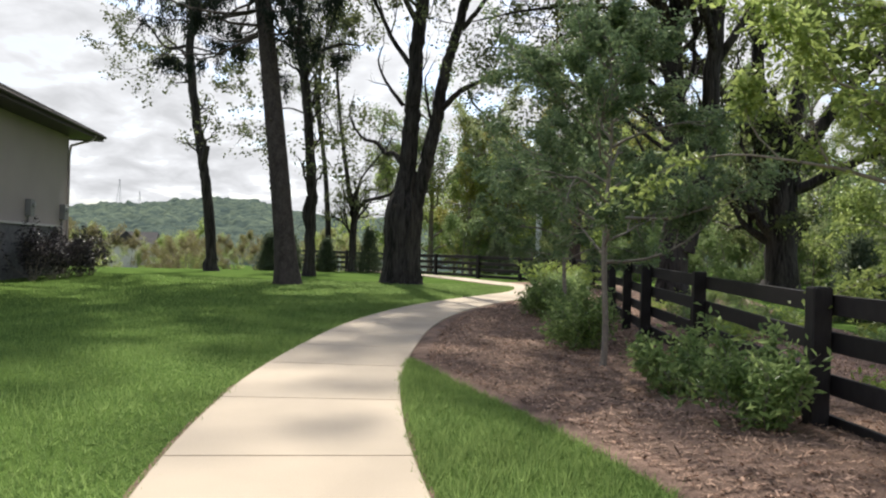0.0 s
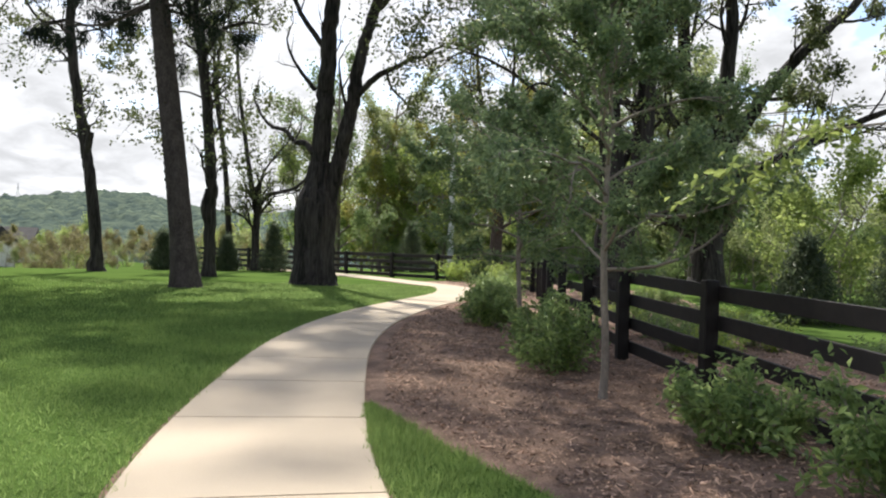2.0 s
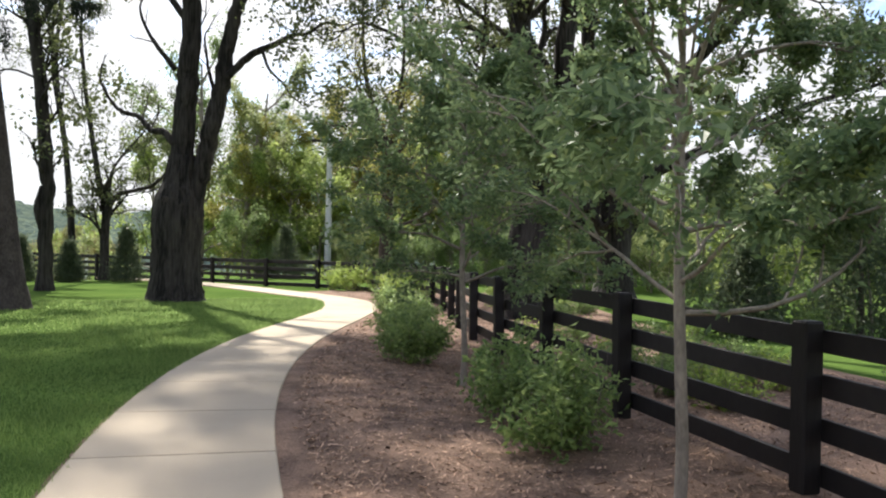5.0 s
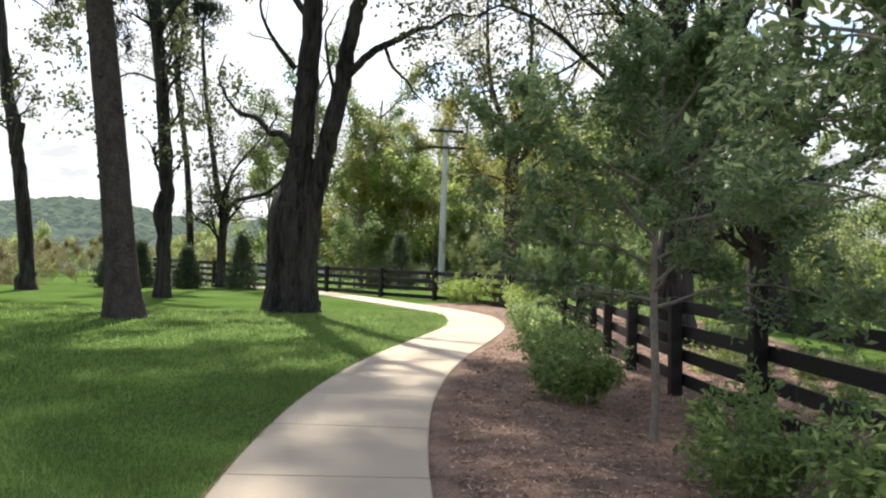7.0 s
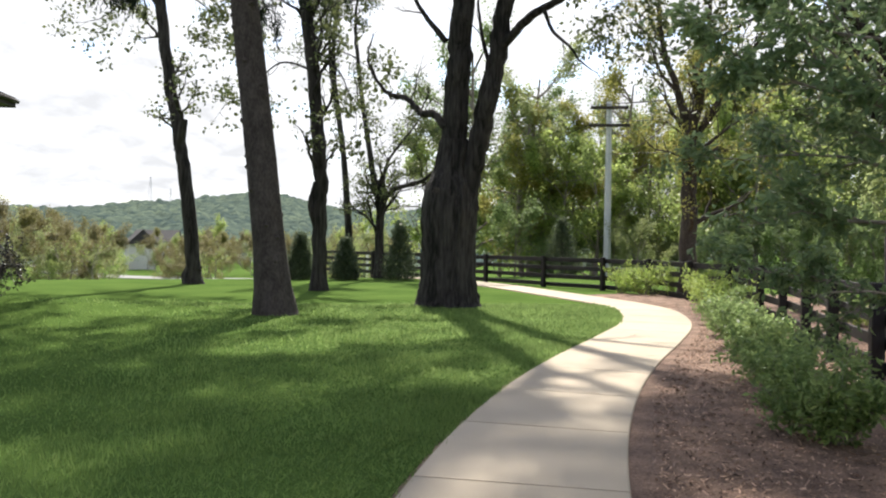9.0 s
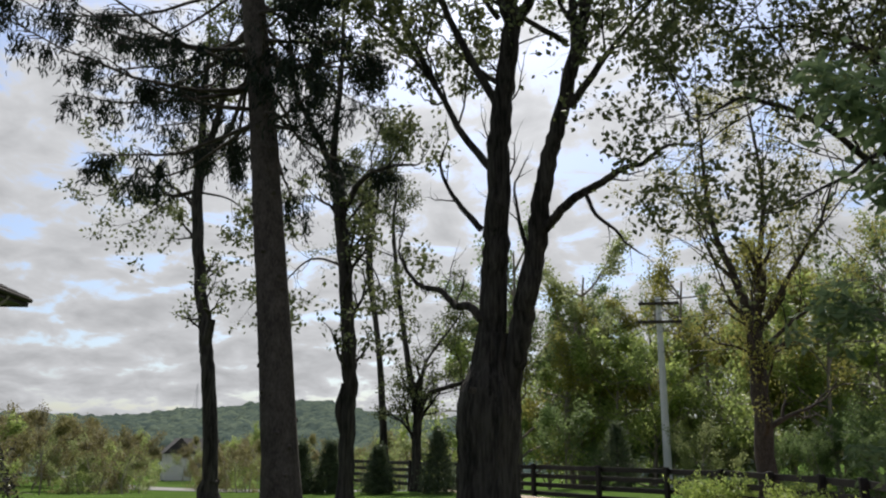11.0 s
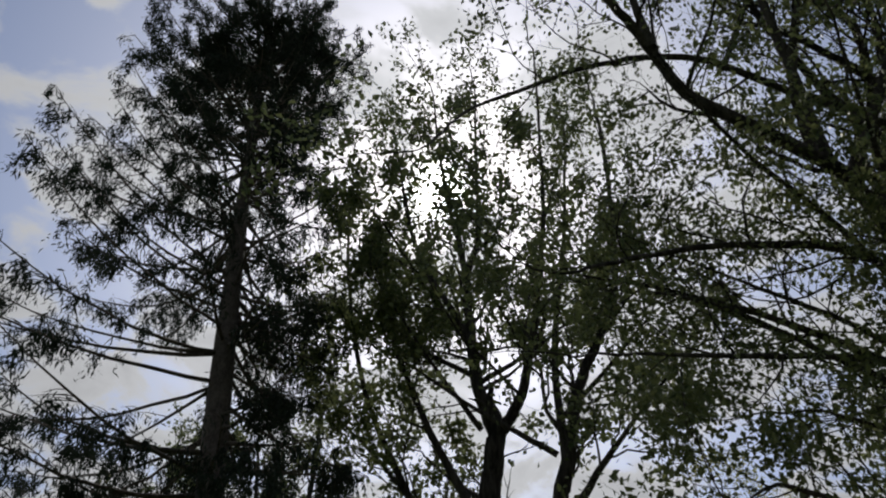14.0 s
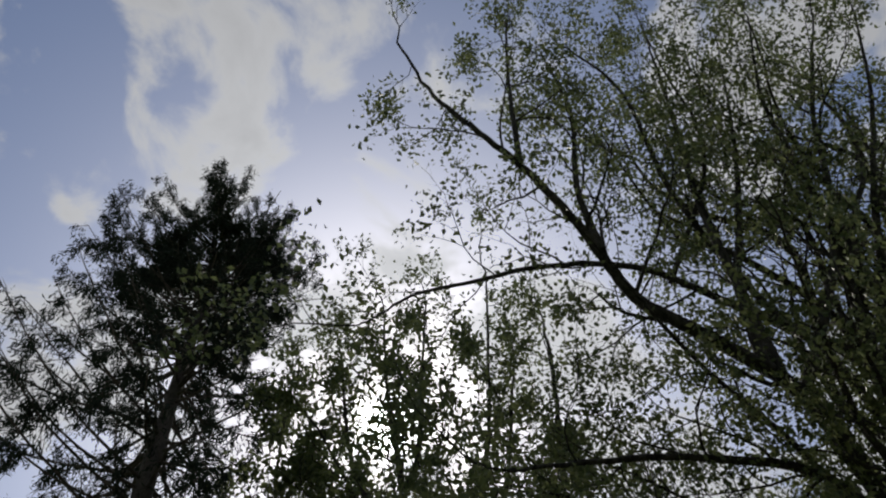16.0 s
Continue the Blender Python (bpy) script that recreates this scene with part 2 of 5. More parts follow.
def woods_material():
    """Far forest: rounded crowns from cells, each with its own haze-greyed green, under broad light and dark drifts."""
    m = bpy.data.materials.new("far_forest_hazed")
    m.use_nodes = True
    nt = m.node_tree
    N, L = nt.nodes.new, nt.links.new
    b = nt.nodes["Principled BSDF"]
    b.inputs["Roughness"].default_value, b.inputs["Specular IOR Level"].default_value = 1.0, 0.0
    tc, vo, no = N("ShaderNodeTexCoord"), N("ShaderNodeTexVoronoi"), N("ShaderNodeTexNoise")
    vo.inputs["Scale"].default_value, no.inputs["Scale"].default_value, no.inputs["Detail"].default_value = 0.2, 0.014, 6
    L(tc.outputs["Object"], vo.inputs["Vector"]); L(tc.outputs["Object"], no.inputs["Vector"])
    sep = N("ShaderNodeSeparateColor")
    L(vo.outputs["Color"], sep.inputs[0])
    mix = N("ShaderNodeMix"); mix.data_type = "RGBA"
    # both greens lifted and blued: distance haze put into the colour
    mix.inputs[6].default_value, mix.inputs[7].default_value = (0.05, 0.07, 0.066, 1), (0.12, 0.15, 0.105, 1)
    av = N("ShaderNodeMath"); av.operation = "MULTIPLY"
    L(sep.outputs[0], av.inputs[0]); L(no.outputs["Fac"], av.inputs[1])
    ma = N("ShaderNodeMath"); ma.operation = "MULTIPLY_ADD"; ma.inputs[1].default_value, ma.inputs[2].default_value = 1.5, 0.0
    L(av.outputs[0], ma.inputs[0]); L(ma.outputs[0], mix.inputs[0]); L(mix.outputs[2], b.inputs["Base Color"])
    bp = N("ShaderNodeBump"); bp.invert = True
    bp.inputs["Strength"].default_value, bp.inputs["Distance"].default_value = 0.7, 2.5
    L(vo.outputs["Distance"], bp.inputs["Height"]); L(bp.outputs[0], b.inputs["Normal"])
    return m


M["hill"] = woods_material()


# ---- mesh helpers ----
def mesh_of(name, verts, faces, smooth=False):
    """A mesh from an (n, 3) array and an (m, 3 or 4) array of corners."""
    verts, faces = np.asarray(verts, np.float32), np.asarray(faces, np.int32)
    me = bpy.data.meshes.new(name)
    k = faces.shape[1]
    me.vertices.add(len(verts)); me.loops.add(faces.size); me.polygons.add(len(faces))
    me.vertices.foreach_set("co", verts.ravel())
    me.loops.foreach_set("vertex_index", faces.ravel())
    me.polygons.foreach_set("loop_start", np.arange(0, faces.size, k, dtype=np.int32))
    me.polygons.foreach_set("use_smooth", np.full(len(faces), smooth))
    me.update(calc_edges=True)
    me.validate()
    return me


def join(pieces):
    """Stacks (verts, faces) pairs into one."""
    vs, fs, n = [], [], 0
    for v, f in pieces:
        vs.append(v); fs.append(f + n); n += len(v)
    return np.concatenate(vs), np.concatenate(fs)


def part(name, me, mat, parent=None, label=""):
    """Links a mesh (or a bmesh) as one object under a thing or a part."""
    if isinstance(me, bmesh.types.BMesh):
        b, me = me, bpy.data.meshes.new(name)
        b.to_mesh(me); b.free()
    if not me.materials:
        me.materials.append(mat)
    ob = new(name, me)
    ob.parent = parent
    return tagged(ob, label)


def thing(name, label, category, at=(0, 0, 0), group="", turn=0.0):
    ob = new(name)
    ob.location, ob.rotation_euler, ob.empty_display_size = at, (0, 0, turn), 0.1
    return tagged(ob, label, category, group)


def tube(pts, radii, n=8, rough=0.0, rng=None, flare=0.0):
    """A tapered tube round a line, closed to a point at its end; rough makes the ring uneven along its length."""
    pts, radii = np.asarray(pts, float), np.asarray(radii, float)
    t = np.gradient(pts, axis=0)
    t /= np.linalg.norm(t, axis=1)[:, None] + 1e-9
    ref = np.array([1.0, 0.1, 0.0]) if abs(t[0][0]) < 0.8 else np.array([0.0, 1.0, 0.1])
    u = ref - t * (t @ ref)[:, None]
    u /= np.linalg.norm(u, axis=1)[:, None] + 1e-9
    w = np.cross(t, u)
    a = np.linspace(0, 2 * np.pi, n, endpoint=False)
    r = radii[:, None] * np.ones(n)
    if rough and rng is not None:
        lobes = sum(rng.uniform(0.4, 1) * np.cos(k * a + rng.uniform(0, 6.3)) for k in (2, 3, 5, 7))
        r = r * (1 + rough * (0.45 * lobes + rng.normal(0, 0.3, r.shape)))
        if flare:
            grow = flare * np.exp(-np.arange(len(pts)) * 0.9)[:, None]
            r = r * (1 + grow * (0.6 + 0.6 * np.maximum(0, np.cos(5 * a + 1.0))))
    v = pts[:, None] + r[..., None] * (np.cos(a)[None, :, None] * u[:, None] + np.sin(a)[None, :, None] * w[:, None])
    i, j = np.meshgrid(np.arange(len(pts) - 1), np.arange(n), indexing="ij")
    k = (j + 1) % n
    f = np.stack([i * n + j, i * n + k, (i + 1) * n + k, (i + 1) * n + j], -1).reshape(-1, 4)
    return v.reshape(-1, 3), f


def smooth_line(ctrl, steps=6):
    """A Catmull-Rom line through the points."""
    c = np.asarray(ctrl, float)
    c = np.vstack([2 * c[0] - c[1], c, 2 * c[-1] - c[-2]])
    out = []
    for i in range(1, len(c) - 2):
        for s in np.linspace(0, 1, steps, endpoint=False):
            p0, p1, p2, p3 = c[i - 1:i + 3]
            out.append(0.5 * (2 * p1 + (p2 - p0) * s + (2 * p0 - 5 * p1 + 4 * p2 - p3) * s * s + (3 * p1 - p0 - 3 * p2 + p3) * s ** 3))
    return np.array(out + [c[-2]])


def leaves(anchors, rng, size, aspect=0.45, hang=0.3, jitter=0.0, flat=0.0):
    """One bent four-cornered leaf at each anchor."""
    p = np.asarray(anchors, float)
    n = len(p)
    if jitter:
        p = p + rng.normal(0, jitter, (n, 3))
    d = rng.normal(0, 1, (n, 3))
    d[:, 2] = d[:, 2] * (1 - flat) - hang
    d /= np.linalg.norm(d, axis=1)[:, None] + 1e-9
    o = rng.normal(0, 1, (n, 3))
    if flat:
        o[:, 2] *= (1 - flat)
    s = np.cross(d, o)
    s /= np.linalg.norm(s, axis=1)[:, None] + 1e-9
    up = np.cross(s, d)
    L = (size * rng.uniform(0.65, 1.3, n))[:, None]
    W = L * aspect * 0.5
    fold = up * L * 0.12
    v = np.stack([p, p + d * L * 0.5 + s * W + fold, p + d * L, p + d * L * 0.5 - s * W + fold], 1).reshape(-1, 3)
    f = np.arange(4 * n).reshape(-1, 4)
    return v, f


def unit(v):
    return v / (np.linalg.norm(v) + 1e-9)


def branch(rng, start, way, length, radius, depth, out, tips, lift=0.1, wobble=0.18, kids=4, angle=(0.5, 1.0), shrink=0.62, first=0.3, sides=(3, 4, 6, 7), leafy=0):
    """A crooked limb with side limbs, down to twigs; adds tubes to out and twig points to tips."""
    n = 4 + depth
    pts, d = [np.asarray(start, float)], unit(np.asarray(way, float))
    for _ in range(n):
        d = unit(d + rng.normal(0, wobble, 3) + np.array([0, 0, lift]))
        pts.append(pts[-1] + d * length / n)
    pts = np.array(pts)
    out.append(tube(pts, np.linspace(radius, radius * (0.35 if depth else 0.15), n + 1), sides[min(depth, 3)]))
    if depth <= leafy:
        tips.append(pts[1:])
    if depth == 0:
        return
    for k in range(kids):
        s = first + (1 - first) * (k + rng.uniform(0.2, 0.9)) / kids
        i = min(int(s * n), n - 1)
        p = pts[i] + (pts[i + 1] - pts[i]) * (s * n - i)
        t = unit(pts[i + 1] - pts[i])
        side = unit(np.cross(t, rng.normal(0, 1, 3)))
        a = rng.uniform(*angle)
        branch(rng, p, t * math.cos(a) + side * math.sin(a), length * shrink * rng.uniform(0.75, 1.15) * (1.1 - 0.4 * s), radius * 0.55 * (1.1 - 0.4 * s), depth - 1, out, tips, lift, wobble, kids, angle, shrink, first, sides, leafy)
    branch(rng, pts[-1], d, length * 0.5, radius * 0.33, depth - 1, out, tips, lift, wobble, kids, angle, shrink, first, sides, leafy)


def spread_along(tips, rng, count):
    """count random places on the twigs, some twigs leafier than others."""
    pts = np.concatenate(tips)
    share = np.repeat(rng.gamma(0.7, 1.0, len(tips)) + 0.05, [len(t) for t in tips])
    return pts[rng.choice(len(pts), count, p=share / share.sum())]


def finish_tree(root, out, crown_v, bark, leaf, crown_label=""):
    v, f = join(out)
    part("trunk", mesh_of("trunk", v, f, True), bark, root)
    if crown_v is not None:
        part("crown", mesh_of("crown", *crown_v), leaf, root, crown_label)


# ---- terrain ----
def smoothstep(a, b, x):
    t = np.clip((x - a) / (b - a), 0, 1)
    return t * t * (3 - 2 * t)


PATH_X = ((-20, 2.9, 5.35, 7.1, 9.25, 11.4, 13.4, 15.4, 17.6, 22.5, 27.4, 40), (6.5, 2.85, 1.6, 0.95, 0.25, -0.36, -0.78, -1.08, -1.25, -1.2, -1.4, -1.4))


def right_of_path(x, y):
    """Distance past the path's right edge, along x."""
    return x - np.interp(y, *PATH_X)


def land(x, y):
    """Height of the ground: level lawn, falling into a shallow valley past its crest, and a little towards the fence."""
    x, y = np.asarray(x, float), np.asarray(y, float)
    d = (-(x + 19.5) * 0.72 + (y - 33.0) * 0.69)
    west = smoothstep(2, 45, d) * smoothstep(-4, -16, x + 0.0 * y)
    bank = smoothstep(0.5, 2.6, right_of_path(x, y)) * smoothstep(4.0, 9.0, y) * smoothstep(32.0, 25.0, y)
    return -3.4 * west - 0.14 * bank


def axis_cells(lo, hi, step, far, growth=1.18):
    a = list(np.arange(lo, hi + 0.01, step))
    s = step
    while a[-1] < far:
        s *= growth
        a.append(a[-1] + s)
    s, b = step, [lo]
    while b[-1] > -far:
        s *= growth
        b.append(b[-1] - s)
    return np.array(b[:0:-1] + a)


def build_ground():
    xs, ys = axis_cells(-40, 20, 0.8, 4200), axis_cells(-12, 60, 0.8, 4200)
    X, Y = np.meshgrid(xs, ys, indexing="ij")
    sunk = 0.04 * smoothstep(0.3, 1.2, right_of_path(X, Y)) * smoothstep(6.0, 9.0, Y) * smoothstep(34.0, 30.0, Y)
    v = np.stack([X, Y, land(X, Y) - sunk], -1).reshape(-1, 3)
    i, j = np.meshgrid(np.arange(len(xs) - 1), np.arange(len(ys) - 1), indexing="ij")
    n = len(ys)
    f = np.stack([i * n + j, (i + 1) * n + j, (i + 1) * n + j + 1, i * n + j + 1], -1).reshape(-1, 4)
    return tagged(part("ground", mesh_of("ground", v, f, True), M["lawn"]), "mown green lawn sloping away into a shallow valley", "lawn", kind="structure")


ground = build_ground()

CENTRE = smooth_line([(8.0, -7.0), (6.0, -3.8), (4.05, -0.6), (2.02, 2.9), (0.86, 5.35), (0.2, 7.1), (-0.48, 9.25), (-1.08, 11.4), (-1.5, 13.4), (-1.8, 15.4), (-1.98, 17.6), (-2.02, 19.9), (-1.95, 22.5), (-1.95, 25.2), (-2.2, 27.4), (-2.7, 29.4), (-3.75, 31.4), (-5.3, 33.4), (-7.2, 35.8), (-9.8, 38.9), (-13.0, 42.0), (-18.0, 45.6)], 12)
HALF = 0.74


def offset_line(line, dist):
    t = np.gradient(line, axis=0)
    t /= np.linalg.norm(t, axis=1)[:, None]
    return line + np.stack([t[:, 1], -t[:, 0]], 1) * dist


def at_arc(line, s):
    seg = np.r_[0, np.cumsum(np.linalg.norm(np.diff(line, axis=0), axis=1))]
    return np.stack([np.interp(s, seg, line[:, k]) for k in range(2)], -1)


def arc_length(line):
    return np.r_[0, np.cumsum(np.linalg.norm(np.diff(line, axis=0), axis=1))]


def build_path():
    """Poured slabs between tooled joints, lying a little proud of the lawn."""
    root = tagged(new("pavement"), "curving pale concrete footpath with tooled joints", "footpath", kind="structure")
    seg = arc_length(CENTRE)
    step, gap = 1.74, 0.02
    left, right = offset_line(CENTRE, -HALF), offset_line(CENTRE, HALF)
    known = [float(np.interp(y, CENTRE[:, 1], seg)) for y in (3.49, 5.16, 7.02, 8.65, 10.27, 11.88, 13.58)]
    cuts = [known[0] - 1.8 * k for k in range(5, 0, -1)] + known
    while cuts[-1] + step < seg[-1]:
        cuts.append(cuts[-1] + step)
    for s, s_end in zip(cuts, cuts[1:]):
        ss = np.linspace(s + gap / 2, s_end - gap / 2, 7)
        c = at_arc(CENTRE, ss)
        l = np.stack([np.interp(ss, seg, left[:, k]) for k in (0, 1)], -1)
        r = np.stack([np.interp(ss, seg, right[:, k]) for k in (0, 1)], -1)
        b = bmesh.new()
        rows = []
        for p, q, m in zip(l, r, c):
            d = (q - p) / np.linalg.norm(q - p)
            e = 0.012
            rows.append([b.verts.new((*p, -0.05)), b.verts.new((*p, 0.026)), b.verts.new((*(p + d * e), 0.034)), b.verts.new((*(q - d * e), 0.034)), b.verts.new((*q, 0.026)), b.verts.new((*q, -0.05))])
        for r0, r1 in zip(rows, rows[1:]):
            for k in range(5):
                b.faces.new((r0[k], r0[k + 1], r1[k + 1], r1[k]))
        b.faces.new(rows[0][::-1]); b.faces.new(rows[-1])
        bmesh.ops.recalc_face_normals(b, faces=b.faces)
        part("slab", b, M["concrete"], root)
    # joint filler just below the slabs
    v = np.concatenate([np.c_[offset_line(CENTRE, -HALF + 0.02), np.full(len(CENTRE), 0.012)], np.c_[offset_line(CENTRE, HALF - 0.02), np.full(len(CENTRE), 0.012)]])
    n = len(CENTRE)
    f = np.array([(i, i + n, i + n + 1, i + 1) for i in range(n - 1)])
    part("joint", mesh_of("joint", v, f), M["joint"], root, "dark joint filler between the slabs")


build_path()


def soil_edge(side):
    """A thin line of bare soil where the turf is cut back from the slab."""
    rng = np.random.default_rng(2)
    a = offset_line(CENTRE, side * (HALF - 0.01))
    b = offset_line(CENTRE, side * (HALF + 0.045)) + rng.normal(0, 0.008, CENTRE.shape)
    v = np.concatenate([np.c_[a, np.full(len(a), 0.012)], np.c_[b, np.full(len(b), 0.006)]])
    n = len(a)
    f = np.array([(i, i + n, i + n + 1, i + 1) for i in range(n - 1)])
    tagged(part("ground_edge", mesh_of("ground_edge", v, f), M["mulch"]), "thin strip of bare brown soil edging the path", "soil", kind="structure")


soil_edge(-1)
soil_edge(1)

# fence line, post by post
POSTS = [(7.25, 1.0), (6.05, 3.75), (4.87, 6.4), (3.85, 10.3), (2.98, 12.75), (2.42, 15.2), (1.86, 17.5), (1.42, 19.9), (1.1, 22.2), (0.85, 24.5), (0.55, 27.0), (0.1, 29.4), (-0.7, 31.7), (-1.9, 33.8), (-3.4, 36.2), (-5.3, 38.1), (-7.9, 39.4), (-11.0, 41.4), (-13.6, 42.9), (-16.2, 44.4), (-18.8, 45.9), (-21.4, 47.4), (-24.0, 48.9)]


def build_mulch():
    """A bed between the path and a little past the fence, with an uneven chipped surface."""
    fence = smooth_line(POSTS[:15], 8)
    outer = offset_line(fence, 5.0)
    edge = offset_line(CENTRE, HALF + 0.02)
    i0 = np.argmin(np.abs(edge[:, 1] - 7.9))
    i1 = np.argmin(np.hypot(edge[:, 0] + 5.9, edge[:, 1] - 34.6))
    lead = smooth_line([(7.0, -1.5), (5.0, 1.7), (3.9, 3.75), (3.1, 4.9), (2.45, 5.8), (1.66, 6.65), tuple(edge[i0])], 8)
    inner = np.vstack([lead[:-1], edge[i0:i1]])
    rng = np.random.default_rng(5)
    k, rows = 90, 26
    a = at_arc(inner, np.linspace(0, arc_length(inner)[-1], k * 3))
    o = at_arc(outer, np.linspace(0, arc_length(outer)[-1], k * 3))
    v = []
    for p, q in zip(a, o):
        for s in np.linspace(0, 1, rows):
            x, y = p + (q - p) * s
            edgefall = min(1.0, s * rows / 3, (1 - s) * rows / 2)
            z = float(land(x, y)) + 0.008 + edgefall * (0.035 + 0.02 * noise.noise((x * 1.3, y * 1.3, 0)) + 0.012 * noise.noise((x * 7, y * 7, 3)))
            v.append((x, y, z))
    i, j = np.meshgrid(np.arange(len(a) - 1), np.arange(rows - 1), indexing="ij")
    f = np.stack([i * rows + j, i * rows + j + 1, (i + 1) * rows + j + 1, (i + 1) * rows + j], -1).reshape(-1, 4)
    bed = part("ground_mulch", mesh_of("ground_mulch", v, f, True), M["mulch"])
    tagged(bed, "brown shredded bark mulch bed beside the path", "mulch", kind="structure")
    # loose chips
    v = np.array(v).reshape(len(a), rows, 3)
    n = 95000
    ii = (rng.beta(1.1, 2.4, n) * (len(a) - 1)).astype(int)
    jj = rng.uniform(0, 1, n) ** 1.25 * (rows - 3) + 0.6
    j0 = jj.astype(int)
    p = v[ii, j0] * (1 - (jj - j0))[:, None] + v[ii, np.minimum(j0 + 1, rows - 1)] * (jj - j0)[:, None] + np.c_[rng.normal(0, 0.03, (n, 2)), np.full(n, 0.006)]
    az, tilt, L, W = rng.uniform(0, 6.28, n), rng.normal(0, 0.3, n), rng.gamma(2.2, 0.0125, n) + 0.01, rng.uniform(0.004, 0.012, n)
    d = np.stack([np.cos(az) * np.cos(tilt), np.sin(az) * np.cos(tilt), np.sin(tilt)], -1) * L[:, None] / 2
    s = np.stack([-np.sin(az), np.cos(az), rng.normal(0, 0.5, n)], -1) * W[:, None] / 2
    up = np.array([0, 0, 0.008])
    cv = np.stack([p - d - s, p + d - s, p + d + s, p - d + s], 1) + up
    chips = part("mulch_chips", mesh_of("mulch_chips", cv.reshape(-1, 3), np.arange(4 * n).reshape(-1, 4)), M["chip"])
    tagged(chips, "loose light and dark brown bark chips on the bed", "mulch", kind="stuff")


build_mulch()


def build_grass():
    """Blades over the lawn that the walk passes nearest, thinning with distance."""
    rng = np.random.default_rng(8)
    left, right = offset_line(CENTRE, -HALF), offset_line(CENTRE, HALF)
    seg = arc_length(CENTRE)
    pts = []
    n = 200000
    s = rng.uniform(seg[20], seg[190], n)
    off = HALF - 0.01 + rng.exponential(2.6, n)
    c = at_arc(CENTRE, s)
    t = at_arc(CENTRE, s + 0.05) - c
    t /= np.linalg.norm(t, axis=1)[:, None]
    pts.append(c - np.stack([t[:, 1], -t[:, 0]], 1) * off[:, None])
    # wedge between path and bed
    m = 60000
    a = rng.uniform(0, 1, m)
    y = rng.uniform(-0.5, 7.8, m)
    xp = np.interp(y, right[:, 1], right[:, 0])
    bx = np.interp(y, [-1.5, 1.7, 3.75, 4.9, 5.8, 6.65, 7.9], [7.0, 5.0, 3.9, 3.1, 2.45, 1.66, 0.72])
    ok = bx > xp
    pts.append(np.stack([xp + (bx - xp + 0.03) * a, y], 1)[ok])
    p = np.concatenate(pts)
    n = len(p)
    p = np.c_[p, land(p[:, 0], p[:, 1])]
    # a third of the blades stand in tufts: drawn in to a few centres and leaning away from them
    tuft = rng.uniform(0, 1, n) < 0.35
    cell = np.floor(p[:, :2] / 0.16)
    mid = (cell + 0.5 + 0.35 * np.sin(cell[:, ::-1] * 12.9 + cell * 4.1)) * 0.16
    off = (p[:, :2] - mid) * 0.42
    p[tuft, :2] = (mid + off)[tuft]
    az = rng.uniform(0, 6.28, n)
    h = rng.gamma(7.0, 0.0075, n) * (0.9 + 0.35 * np.sin(p[:, 0] * 1.7) * np.sin(p[:, 1] * 1.3)) * np.where(tuft, 1.25, 1.0)
    far = np.clip(np.hypot(p[:, 0] - 1.0, p[:, 1] - 6) / 10, 0.6, 2.2)
    w = 0.0055 * far * rng.uniform(0.7, 1.5, n)
    side = np.stack([np.cos(az), np.sin(az), 0 * az], -1) * w[:, None]
    lean = np.c_[rng.normal(0, 0.028, (n, 2)) + np.where(tuft[:, None], off * 0.9, 0.0), h]
    v = np.stack([p - side, p + side, p + lean], 1).reshape(-1, 3)
    g = part("grass", mesh_of("grass", v, np.arange(3 * n).reshape(-1, 3)), M["blade"])
    tagged(g, "short mown bright green grass blades", "grass", kind="stuff")


build_grass()


# ---- fence ----
def box_mesh(name, sx, sy, sz, bevel=0.006, base=True):
    b = bmesh.new()
    bmesh.ops.create_cube(b, size=1.0)
    bmesh.ops.scale(b, vec=(sx, sy, sz), verts=b.verts)
    if base:
        bmesh.ops.translate(b, vec=(0, 0, sz / 2), verts=b.verts)
    if bevel:
        bmesh.ops.bevel(b, geom=list(b.edges), offset=bevel, segments=1, affect="EDGES")
    me = bpy.data.meshes.new(name)
    b.to_mesh(me); b.free()
    return me


